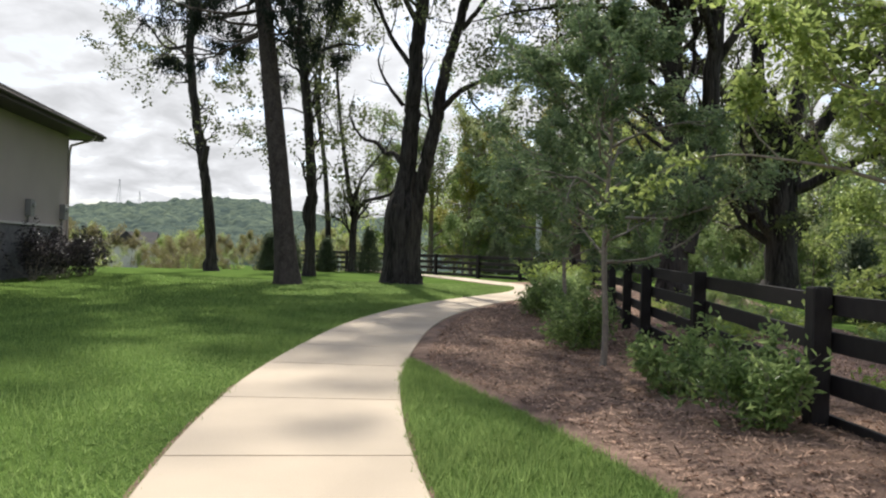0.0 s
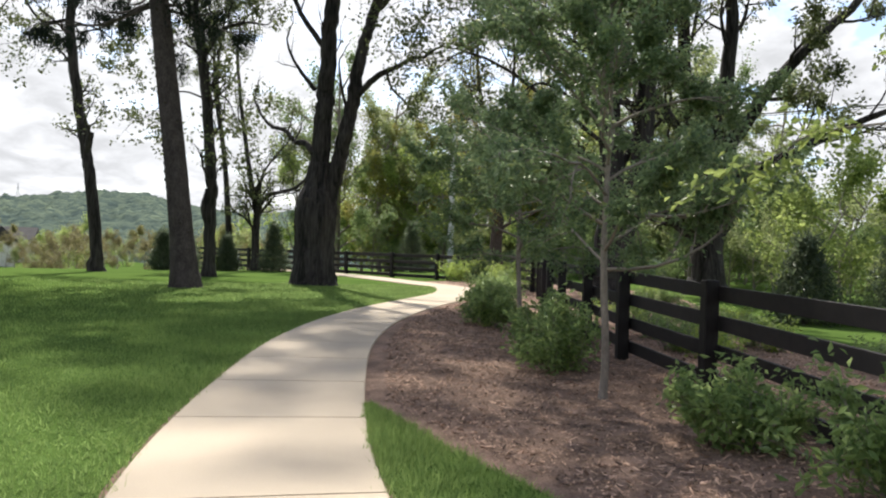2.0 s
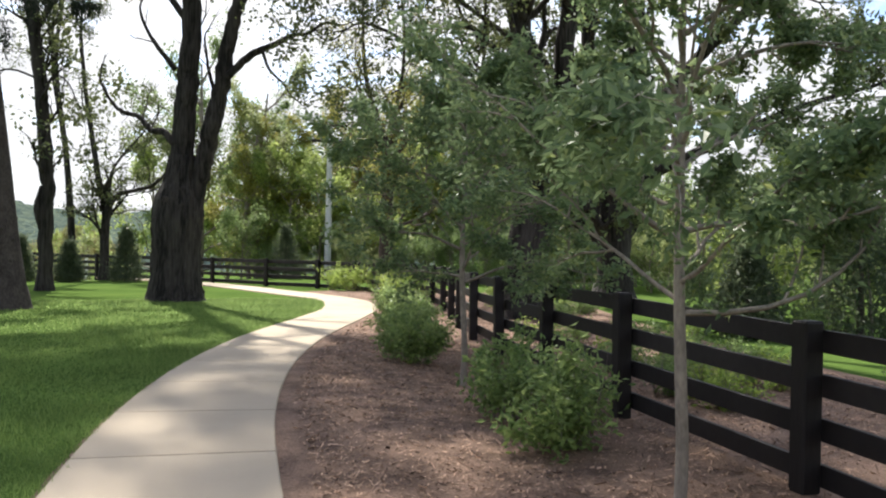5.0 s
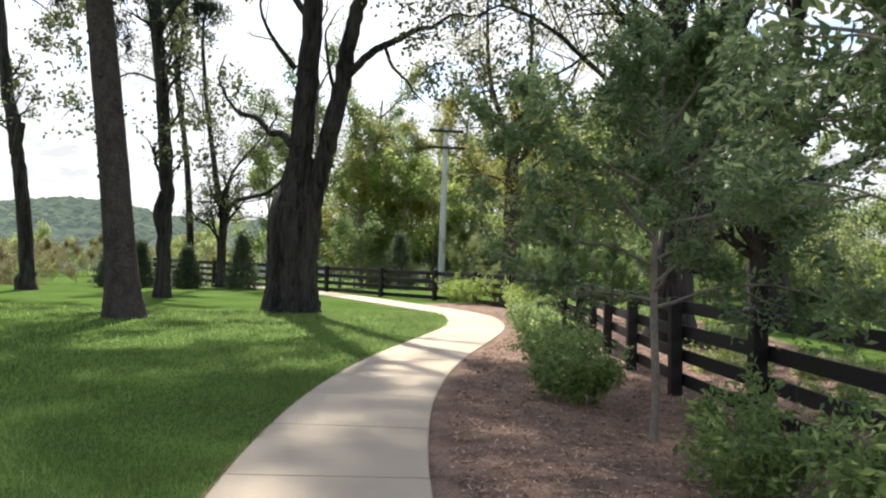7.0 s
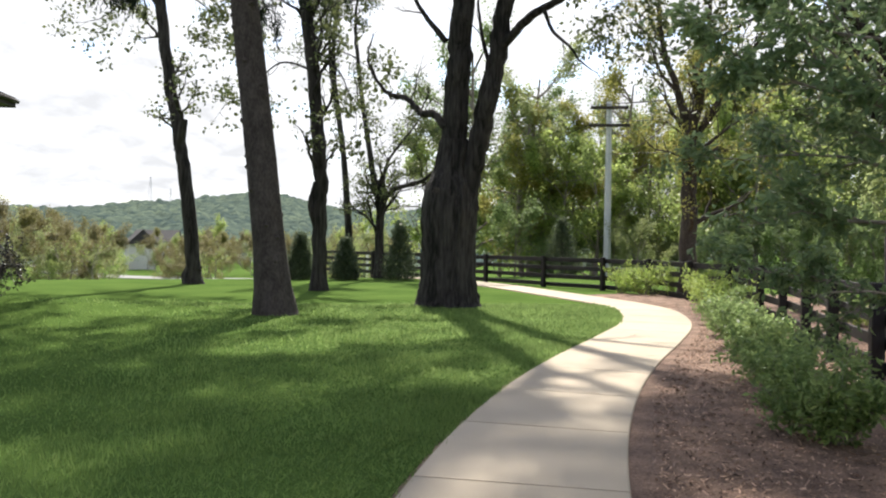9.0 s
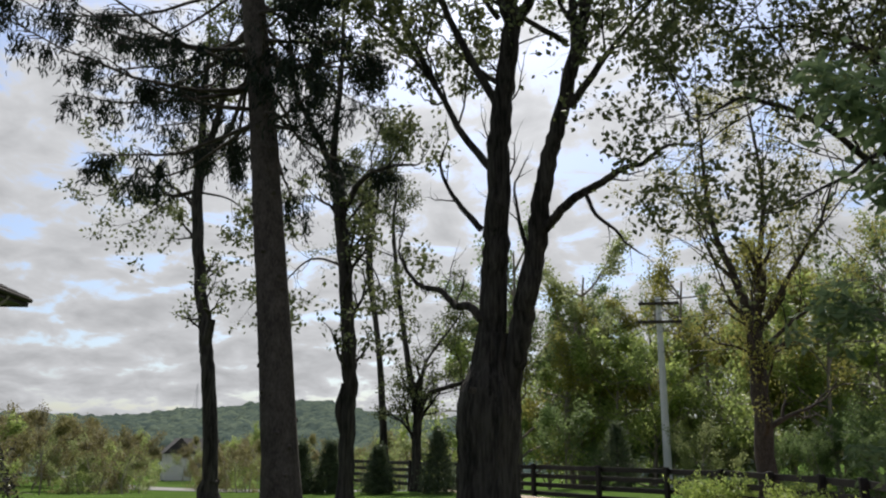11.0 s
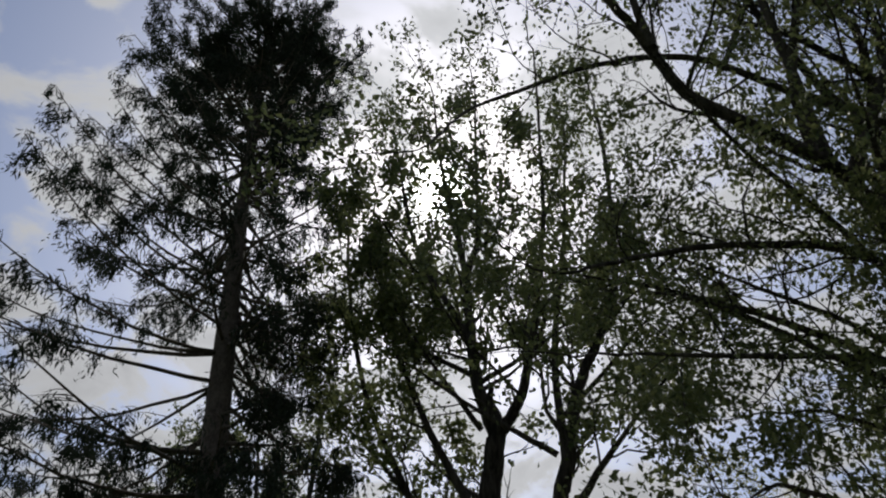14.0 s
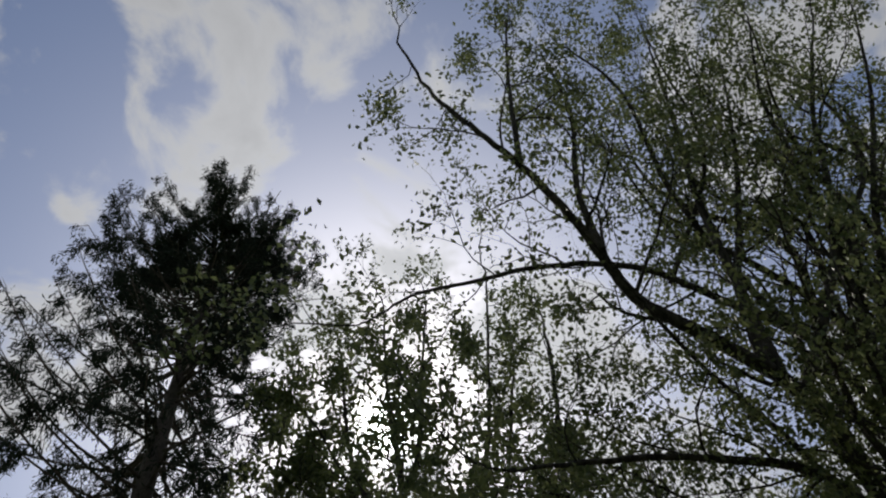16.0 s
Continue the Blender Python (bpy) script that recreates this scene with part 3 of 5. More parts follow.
def build_fence():
    root = thing("fence", "black-painted four-board wooden paddock fence along the mulch bed", "fence")
    rng = np.random.default_rng(3)
    post_me = box_mesh("post", 0.16, 0.16, 1.0, 0.012)
    rail_me = box_mesh("rail", 1.0, 0.04, 0.165, 0.005)

    def top(i):
        return float(np.interp(POSTS[i][1], [1, 6.5, 10.3, 12.7, 17.5, 50], [1.02, 1.07, 1.11, 1.18, 1.2, 1.22]))

    for i, (x, y) in enumerate(POSTS):
        ob = part("post", post_me, M["fence"], root)
        q = POSTS[min(i + 1, len(POSTS) - 1)] if i + 1 < len(POSTS) else POSTS[i]
        o = POSTS[max(i - 1, 0)]
        a = math.atan2(q[1] - o[1], q[0] - o[0])
        ob.matrix_basis = Matrix.Translation((x, y, -0.22)) @ Euler((rng.normal(0, 0.008), rng.normal(0, 0.008), a)).to_matrix().to_4x4() @ Matrix.Diagonal((1, 1, top(i) + 0.25, 1))
        if i + 1 == len(POSTS):
            break
        d = Vector((q[0] - x, q[1] - y, 0))
        L, az = d.length, math.atan2(d.y, d.x)
        away = Vector((d.y, -d.x, 0)).normalized() * 0.1
        for k in range(4):
            z0, z1 = top(i) - 0.19 - 0.325 * k, top(i + 1) - 0.19 - 0.325 * k
            mid = Vector((x, y, 0)) + d / 2 + away + Vector((0, 0, (z0 + z1) / 2 + rng.normal(0, 0.006)))
            r = part("rail", rail_me, M["fence"], root)
            r.matrix_basis = Matrix.Translation(mid) @ Euler((0, -math.atan2(z1 - z0, L), az)).to_matrix().to_4x4() @ Matrix.Diagonal((L - 0.004, 1, 1, 1))


build_fence()


# ---- big trees on the lawn ----
def limb(out, tips, rng, ctrl, r0, r1, kids, depth=2, length=3.0, lift=0.12, sides=9, rough=0.06, first=0.35, twig=0.5):
    """A limb along control points with side branches from part way up."""
    line = smooth_line(ctrl, 6)
    line[1:-1] += rng.normal(0, r0 * 0.08, line[1:-1].shape)
    rad = np.linspace(r0, r1, len(line))
    out.append(tube(line, rad, sides, rough, rng))
    n = len(line)
    for k in range(kids):
        s = first + (1 - first) * (k + rng.uniform(0.1, 0.9)) / kids
        i = min(int(s * (n - 1)), n - 2)
        t = unit(line[i + 1] - line[i])
        side = unit(np.cross(t, rng.normal(0, 1, 3)))
        a = rng.uniform(0.5, 1.05)
        branch(rng, line[i], t * math.cos(a) + side * math.sin(a), length * rng.uniform(0.6, 1.2) * (1.15 - 0.5 * s), rad[i] * 0.4 * twig * 2, depth, out, tips, lift, 0.2, 3)
    branch(rng, line[-1], unit(line[-1] - line[-2]), length * 0.7, r1, depth, out, tips, lift, 0.2, 3)


def big_double_tree():
    """The old tree with two stems, a swollen lower trunk and a bare arching limb."""
    rng = np.random.default_rng(11)
    root = thing("tree", "old dark-barked tree with a swollen trunk forking in two", "tree", (-7.6, 28.0, 0))
    out, tips, bare = [], [], []
    trunk = smooth_line([(-0.03, 0, -0.15), (-0.03, 0, 0.4), (-0.03, 0, 1.5), (0.0, 0, 2.6), (0.06, 0, 3.3), (0.16, 0, 4.4)], 6)
    rad = np.interp(trunk[:, 2], [-0.2, 0.15, 0.8, 1.5, 2.6, 3.1, 3.6, 4.4], [0.98, 0.83, 0.71, 0.68, 0.74, 0.68, 0.5, 0.4])
    out.append(tube(trunk, rad, 28, 0.08, rng, 0.22))
    # furrowed bark: uneven upright ridges round the trunk
    for k in range(24):
        q, w0 = k * 0.262 + rng.uniform(-0.08, 0.08), rng.uniform(0.045, 0.08)
        turn = q + np.cumsum(rng.normal(0, 0.04, len(trunk)))
        edge = rad * rng.uniform(0.9, 0.98)
        ridge = trunk + np.stack([edge * np.cos(turn), edge * np.sin(turn), np.zeros(len(trunk))], 1)
        out.append(tube(ridge, w0 * rng.uniform(0.5, 1.4, len(trunk)), 6, 0.25, rng))
    part("knot", mesh_of("knot", *tube([(-0.12, -0.62, 3.02), (-0.13, -0.7, 3.02), (-0.13, -0.72, 3.02), (-0.13, -0.68, 3.02)], [0.12, 0.11, 0.07, 0.05], 12, 0.1, rng)), M["bark_brown"], root, "worn ring of bark round an old knot")
    # burl on the shoulder and a sawn stub on the second stem
    out.append(tube(smooth_line([(-0.4, 0, 0.6), (-0.52, 0, 1.9), (-0.56, 0, 2.6), (-0.46, 0, 3.02), (-0.2, 0, 3.3)], 4), np.linspace(0.14, 0.26, 17), 10, 0.12, rng))
    out.append(tube(smooth_line([(0.95, -0.1, 4.9), (1.16, -0.16, 5.5), (1.3, -0.2, 5.86)], 4), [0.22, 0.23, 0.23, 0.23, 0.22, 0.21, 0.19, 0.18, 0.15], 9, 0.15, rng))
    # first stem and its fork
    limb(out, bare, rng, [(0.05, 0, 3.4), (0.2, -0.08, 5.66), (0.32, -0.16, 7.05), (0.42, -0.25, 8.8), (0.56, -0.35, 10.6), (0.9, -0.5, 12.1)], 0.35, 0.23, 9, 1, 1.7, first=0.5, sides=14, twig=0.16)
    limb(out, tips, rng, [(0.9, -0.5, 12.1), (0.52, -0.7, 13.7), (0.43, -0.9, 15.7), (0.4, -1.1, 17.2), (0.1, -1.3, 19.4), (-0.2, -1.5, 21.7), (-0.5, -1.8, 26.0)], 0.18, 0.03, 20, 2, 3.4, first=0.12, sides=10)
    limb(out, tips, rng, [(0.4, -1.05, 17.2), (0.85, -1.25, 18.4), (0.95, -1.5, 21.1), (1.1, -1.8, 25.5)], 0.11, 0.03, 11, 2, 3.0, first=0.15)
    limb(out, tips, rng, [(0.9, -0.5, 12.1), (1.4, -0.7, 12.6), (1.8, -0.9, 13.2), (2.26, -1.1, 14.9), (2.7, -1.3, 17.2), (3.0, -1.5, 20.1), (3.3, -1.8, 26.5)], 0.16, 0.03, 18, 2, 3.2, first=0.25, sides=10)
    # second stem
    limb(out, tips, rng, [(0.45, 0, 2.9), (0.75, 0, 4.27), (1.14, -0.08, 5.86), (1.4, -0.16, 7.2), (1.67, -0.24, 8.44), (2.06, -0.36, 9.6), (2.5, -0.5, 11.1), (2.9, -0.7, 12.4), (3.4, -0.85, 13.5), (4.2, -1.0, 14.9), (4.7, -1.3, 17.5), (4.9, -1.6, 21.5)], 0.3, 0.05, 10, 2, 2.6, first=0.5, sides=14)
    limb(out, tips, rng, [(2.27, -0.3, 9.8), (3.1, -0.7, 10.5), (3.9, -1.1, 11.1), (5.2, -1.5, 12.1)], 0.11, 0.03, 7, 2, 2.4)
    limb(out, tips, rng, [(2.5, -0.5, 11.1), (2.6, -0.8, 14.0), (3.3, -1.2, 17.5), (3.8, -1.5, 21.0)], 0.11, 0.03, 6, 2, 2.4)
    # crooked bare limbs
    limb(out, bare, rng, [(1.45, -0.2, 6.75), (2.23, -0.36, 7.4), (2.93, -0.42, 7.68), (3.48, -0.48, 7.95), (4.0, -0.54, 8.02), (4.5, -0.6, 8.3), (5.0, -0.6, 8.25)], 0.125, 0.02, 6, 1, 1.0)
    limb(out, bare, rng, [(2.61, -0.45, 7.5), (2.85, -0.5, 6.95), (3.3, -0.55, 6.5), (3.5, -0.55, 6.2), (3.84, -0.6, 5.9)], 0.055, 0.015, 3, 1, 0.6, -0.05)
    limb(out, bare, rng, [(-0.1, -0.2, 7.0), (-0.55, -0.25, 7.55), (-0.86, -0.3, 8.0), (-1.12, -0.4, 8.7), (-0.95, -0.5, 9.2)], 0.085, 0.02, 3, 1, 0.9)
    limb(out, bare, rng, [(-0.1, -0.2, 4.75), (-0.4, -0.2, 5.1), (-0.8, -0.14, 5.14), (-1.23, -0.08, 5.56), (-1.82, -0.02, 5.76), (-2.26, 0.04, 6.2), (-2.55, 0.1, 6.75)], 0.125, 0.03, 7, 1, 1.2)
    limb(out, bare, rng, [(1.2, -0.1, 6.0), (0.95, -0.2, 6.9), (0.8, -0.25, 7.9)], 0.07, 0.03, 2, 1, 1.2)
    # leafy side limbs
    limb(out, tips, rng, [(0.3, -0.2, 8.4), (-0.49, -0.4, 9.47), (-1.21, -0.6, 10.93), (-2.13, -0.8, 12.18), (-3.1, -1.0, 13.3)], 0.11, 0.03, 12, 2, 2.6, first=0.3)
    limb(out, tips, rng, [(0.5, -0.3, 10.0), (-0.7, -0.8, 12.6), (-1.8, -1.2, 16.0), (-2.5, -1.5, 20.5)], 0.12, 0.03, 11, 2, 3.0)
    limb(out, tips, rng, [(-1.2, -0.6, 10.9), (-2.4, -1.2, 14.0), (-3.0, -1.8, 18.0), (-3.2, -2.0, 22.0)], 0.09, 0.03, 9, 2, 2.8)
    limb(out, tips, rng, [(0.45, -0.8, 15.0), (-1.0, -1.4, 18.5), (-1.8, -1.8, 23.5)], 0.1, 0.03, 9, 2, 2.8)
    for k in range(8):
        q, z0, x0 = rng.uniform(0, 6.28), rng.uniform(10.5, 16.0), (0.5, 0.5, 2.3)[k % 3]
        reach = rng.uniform(2.0, 3.6)
        limb(out, tips, rng, [(x0, -0.4, z0), (x0 + reach * 0.5 * math.cos(q), -0.6 + reach * 0.5 * math.sin(q), z0 + 1.0), (x0 + reach * math.cos(q), -0.8 + reach * math.sin(q), z0 + 2.2)], 0.08, 0.025, 5, 2, 2.2)
    a = spread_along(tips, rng, 37000)
    v = leaves(a, rng, 0.165, 0.62, 0.5, 0.14)
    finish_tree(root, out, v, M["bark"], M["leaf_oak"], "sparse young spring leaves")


def spruce():
    """A tall leaning spruce: bare below, long drooping boughs with hanging sprays, and a dense broad top."""
    rng = np.random.default_rng(21)
    root = thing("spruce", "tall leaning spruce with a bare brown lower trunk and drooping boughs", "conifer", (-10.2, 23.8, 0))
    line = smooth_line([(0, 0, -0.15), (-0.08, 0, 0.6), (-0.54, 0.05, 4.0), (-0.92, 0.1, 6.4), (-1.35, 0.15, 9.2), (-1.85, 0.2, 11.9), (-2.4, 0.2, 15.5), (-3.05, 0.2, 20.0), (-3.7, 0.2, 25.0), (-4.1, 0.2, 28.5), (-4.3, 0.2, 31.2)], 6)
    rad = np.interp(line[:, 2], [-0.2, 0.1, 0.6, 1.5, 11, 20, 31], [0.58, 0.51, 0.43, 0.37, 0.29, 0.2, 0.05])
    out, needles = [tube(line, rad, 18, 0.05, rng, 0.15)], []
    for z in np.arange(0.9, 9.5, 0.27):
        p = np.array([np.interp(z, line[:, 2], line[:, k]) for k in range(3)])
        a = rng.uniform(0, 6.28)
        d = np.array([math.cos(a), math.sin(a), 0.1])
        out.append(tube([p + d * 0.26, p + d * 0.38, p + d * 0.405], [0.085, 0.05, 0.0], 7, 0.2, rng))
    z = 9.0
    while z < 31.0:
        p = np.array([np.interp(z, line[:, 2], line[:, k]) for k in range(3)])
        top = float(smoothstep(20.0, 25.0, np.float64(z)))
        reach = float(np.interp(z, [8, 10, 14, 19, 22, 25, 28, 31], [5.0, 6.4, 6.6, 6.2, 4.8, 4.3, 4.0, 2.6]))
        for k in range(3):
            a = rng.uniform(0, 6.28)
            L = reach * rng.uniform(0.6, 1.08)
            if math.cos(a) > 0.1:
                L *= 0.55 + 0.35 * top
            s = np.linspace(0, 1, 9)
            droop = float(np.interp(z, [8, 14, 20, 25, 33], [-0.4, -0.28, -0.1, 0.25, 0.8])) + rng.normal(0, 0.14) * (1 - 0.5 * top)
            b = p + np.stack([np.cos(a) * L * s, np.sin(a) * L * s, L * (droop * s + 0.34 * s * s * (1.0 - 0.5 * top))], 1)
            b[1:] += np.cumsum(rng.normal(0, 0.035, b[1:].shape), 0)
            out.append(tube(b, np.linspace(0.05 + 0.012 * (1 - top), 0.01, 9), 4))
            # side shoots, each hung with sprays
            for m in range(int(3 + 2.7 * L)):
                t = rng.uniform(0.18, 1.0) ** 0.75
                i = min(int(t * 8), 7)
                q = b[i] + (b[i + 1] - b[i]) * (t * 8 - i)
                w = rng.uniform(0.35, 1.0) * (1.15 - 0.6 * t)
                c = a + rng.choice((-1, 1)) * rng.uniform(0.5, 1.2)
                tip = q + np.array([math.cos(c) * w, math.sin(c) * w, rng.uniform(-0.25, 0.05) + 0.7 * top * w])
                out.append(tube([q, (q + tip) / 2 + np.array([0, 0, 0.04]), tip], [0.014, 0.01, 0.004], 3))
                bunch = int(rng.gamma(1.1, 9) + 4) + int(9 * top)
                f = rng.uniform(0.15, 1.05, bunch)[:, None]
                base = q + (tip - q) * f
                hang = rng.uniform(0.0, 0.6 - 0.3 * top, bunch)
                for g in (0.25, 0.6, 1.0):
                    needles.append(base + np.stack([rng.normal(0, 0.05, bunch), rng.normal(0, 0.05, bunch), -hang * g], 1))
        z += float(np.interp(z, [8, 14, 22, 26, 33], [0.4, 0.35, 0.28, 0.19, 0.14])) * rng.uniform(0.6, 1.4)
    a = np.concatenate(needles)
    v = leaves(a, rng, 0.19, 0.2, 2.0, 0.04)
    finish_tree(root, out, v, M["bark_brown"], M["leaf_spruce"], "drooping needle sprays coloured near black like a backlit silhouette")


def slim_tree(name, label, at, stems, seed, n_leaves, size=0.17, bark="bark", leaf="leaf_oak", kids=8, length=2.4, first=0.5, flare=0.15, depth=2):
    """Tall tree from one or more stems; each stem: control points, thick end, thin end."""
    rng = np.random.default_rng(seed)
    root = thing(name, label, "tree", at)
    out, tips = [], []
    for k, (ctrl, r0, r1) in enumerate(stems):
        if k and r1 > 0.6 * r0:  # a bare stub or swelling
            line = smooth_line(ctrl, 6)
            out.append(tube(line, np.linspace(r0, r1, len(line)), 10, 0.12, rng))
            continue
        limb(out, tips, rng, ctrl, r0, r1, kids if k else kids + 2, depth, length, 0.1, 11, 0.07, 0.66 if k == 0 and first >= 0.55 else first)
        if k == 0:
            out.append(tube(np.array([ctrl[0], (np.array(ctrl[0]) * 0.6 + np.array(ctrl[1]) * 0.4) * np.array([1, 1, 0]) + np.array([0, 0, 0.35]), np.array(ctrl[0]) + np.array([0, 0, 0.9])]), [r0 * 1.55, r0 * 1.15, r0 * 0.95], 12, 0.08, rng))
    a = spread_along(tips, rng, n_leaves)
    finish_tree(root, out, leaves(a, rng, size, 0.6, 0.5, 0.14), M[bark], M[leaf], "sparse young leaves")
    return root


big_double_tree()
spruce()
slim_tree("tree", "slender dark tree with a broken branch stub on its trunk", (-19.9, 33.0, 0), [
    ([(0, 0, -0.2), (-0.5, 0, 3.9), (-0.9, 0, 5.9), (-1.8, 0, 10.7), (-1.7, 0, 13.2)], 0.29, 0.2),
    ([(-1.75, 0, 12.8), (-1.1, 0, 14.6), (-0.6, -0.4, 17.5)], 0.18, 0.06),
    ([(-1.75, 0, 12.8), (-2.1, 0.2, 15.5), (-2.3, 0.4, 18.5)], 0.18, 0.06),
    ([(-1.75, 0, 12.9), (-0.54, 0, 13.8), (0.0, 0, 15.4), (0.3, 0.1, 17.0)], 0.12, 0.04),
    ([(-1.8, 0, 11.5), (-3.1, -0.3, 11.4), (-4.2, -0.6, 12.6), (-4.8, -1.0, 11.6)], 0.09, 0.02),
    ([(-1.7, 0, 11.0), (-2.6, -0.4, 11.2), (-4.1, -0.6, 10.4)], 0.05, 0.015),
    ([(-1.7, 0, 11.4), (-0.4, 0.3, 11.0), (0.9, 0.4, 9.9)], 0.05, 0.015),
    ([(-0.86, 0, 5.1), (-0.62, -0.12, 5.8), (-0.5, -0.15, 6.3)], 0.2, 0.15)], 31, 5200, 0.18, kids=6, first=0.45, length=2.2)
slim_tree("tree", "dark crooked tree with a bulge low on its trunk", (-13.9, 32.0, 0), [
    ([(0, 0, -0.2), (0.0, 0, 2.6), (0.0, 0, 4.0), (-0.3, 0, 7.2), (-0.6, 0, 9.6)], 0.25, 0.21),
    ([(-0.6, 0, 9.4), (-1.3, 0, 11.7), (-2.5, -0.2, 14.0), (-2.9, -0.4, 16.5)], 0.17, 0.05),
    ([(-0.6, 0, 9.4), (-0.9, -0.1, 11.4), (-0.6, -0.3, 14.3), (-0.5, -0.5, 17.0)], 0.17, 0.05),
    ([(-0.55, 0, 9.3), (0.3, -0.17, 10.4), (1.44, -0.33, 10.66), (2.46, -0.5, 10.5)], 0.12, 0.03),
    ([(-0.2, 0, 7.5), (-1.4, -0.4, 7.8), (-2.6, -0.6, 6.8)], 0.05, 0.015),
    ([(-0.3, 0, 8.0), (0.4, 0.4, 7.6), (0.9, 0.5, 6.6)], 0.05, 0.015),
    ([(0.02, 0, 2.0), (-0.22, -0.1, 2.9), (-0.1, 0, 3.7)], 0.2, 0.16)], 32, 4800, 0.18, kids=6, first=0.45, length=2.2)
slim_tree("tree", "slim grey-barked tree at the lawn's edge", (-18.5, 43.0, 0), [
    ([(0, 0, -0.2), (-0.5, 0, 5.7), (-1.2, 0, 10.7), (-0.8, 0, 14.7)], 0.19, 0.06),
    ([(-0.7, 0, 7.0), (-1.5, 0.2, 11.0), (-1.4, 0.3, 15.5)], 0.12, 0.04)], 33, 8000, 0.13, first=0.55, length=3.0)
slim_tree("tree", "forked tree with one low sideways limb beside the lawn", (-17.0, 43.0, 0), [
    ([(0, 0, -0.2), (0.0, 0, 2.2), (0.05, 0, 3.5)], 0.24, 0.2),
    ([(0.05, 0, 3.2), (0.6, 0, 4.2), (2.4, -0.2, 4.7), (3.8, -0.4, 6.0)], 0.16, 0.05),
    ([(0.0, 0, 3.2), (-0.7, 0, 6.7), (-1.4, 0, 11.4), (-1.4, 0, 14.0)], 0.17, 0.05),
    ([(0.1, 0, 3.6), (0.3, 0.1, 5.5), (1.6, 0.2, 7.2)], 0.1, 0.04)], 34, 9000, 0.13, kids=6, first=0.45)
slim_tree("tree", "bare-stemmed tree with yellow-green spring leaves at the path bend", (-2.0, 35.0, 0), [
    ([(0, 0, -0.2), (-0.04, 0, 3.3), (0.02, 0, 5.7)], 0.29, 0.2),
    ([(-0.05, 0, 5.2), (-0.44, -0.08, 6.8), (-0.83, -0.16, 7.9), (-1.04, -0.24, 9.4), (-1.08, -0.32, 11.1), (-1.1, -0.4, 13.0)], 0.14, 0.02),
    ([(0.05, 0, 5.4), (0.32, -0.1, 7.4), (0.55, -0.2, 9.1), (0.47, -0.3, 10.9), (0.3, -0.4, 12.4)], 0.11, 0.02),
    ([(0.15, 0, 5.2), (1.11, -0.13, 6.8), (1.98, -0.27, 8.1), (2.53, -0.4, 9.6)], 0.1, 0.02),
    ([(-0.45, 0, 6.7), (-1.0, -0.1, 7.4), (-1.34, -0.3, 8.5)], 0.07, 0.02),
    ([(0.1, 0.1, 4.6), (1.2, 0.5, 5.6), (2.4, 0.8, 6.4)], 0.07, 0.02)], 35, 13000, 0.085, bark="bark_brown", leaf="leaf_yellow", kids=7, first=0.3)


# ---- trees past the fence ----
def bough_fan(seed, count):
    """Upright boughs that spread from the upper trunk towards the path."""
    rng = np.random.default_rng(seed)
    fan = []
    for k in range(count):
        s = (k + rng.uniform(0.2, 0.8)) / count
        x0, y0, z0 = 0.2 + 1.2 * s, rng.uniform(-1.6, -0.4), rng.uniform(8.0, 12.5)
        x1 = -3.5 + 7.0 * s + rng.normal(0, 0.4)
        y1, z1 = rng.uniform(-8.5, -4.5), rng.uniform(16.0, 21.0)
        mid = [(x0 + (x1 - x0) * q + rng.normal(0, 0.42), y0 + (y1 - y0) * q ** 0.8 + rng.normal(0, 0.42), z0 + (z1 - z0) * q + rng.normal(0, 0.2)) for q in (0.2, 0.4, 0.6, 0.8)]
        fan.append(([(x0, y0, z0), *mid, (x1, y1, z1)], rng.uniform(0.08, 0.13), 0.02))
    return fan


def low_boughs(seed, count):
    """Leafy boughs that reach out level from the middle of the trunk."""
    rng = np.random.default_rng(seed)
    fan = []
    for k in range(count):
        s = (k + rng.uniform(0.2, 0.8)) / count
        z0 = rng.uniform(6.5, 11.0)
        x1, y1, z1 = -6.5 + 7.5 * s, rng.uniform(-7.0, -2.0), z0 + rng.uniform(0.5, 3.5)
        fan.append(([(0, -0.3, z0), (x1 * 0.4 + rng.normal(0, 0.2), y1 * 0.45, z0 + (z1 - z0) * 0.6), (x1 * 0.75, y1 * 0.75 + rng.normal(0, 0.3), z1 - 0.2), (x1, y1, z1)], rng.uniform(0.06, 0.1), 0.02))
    return fan


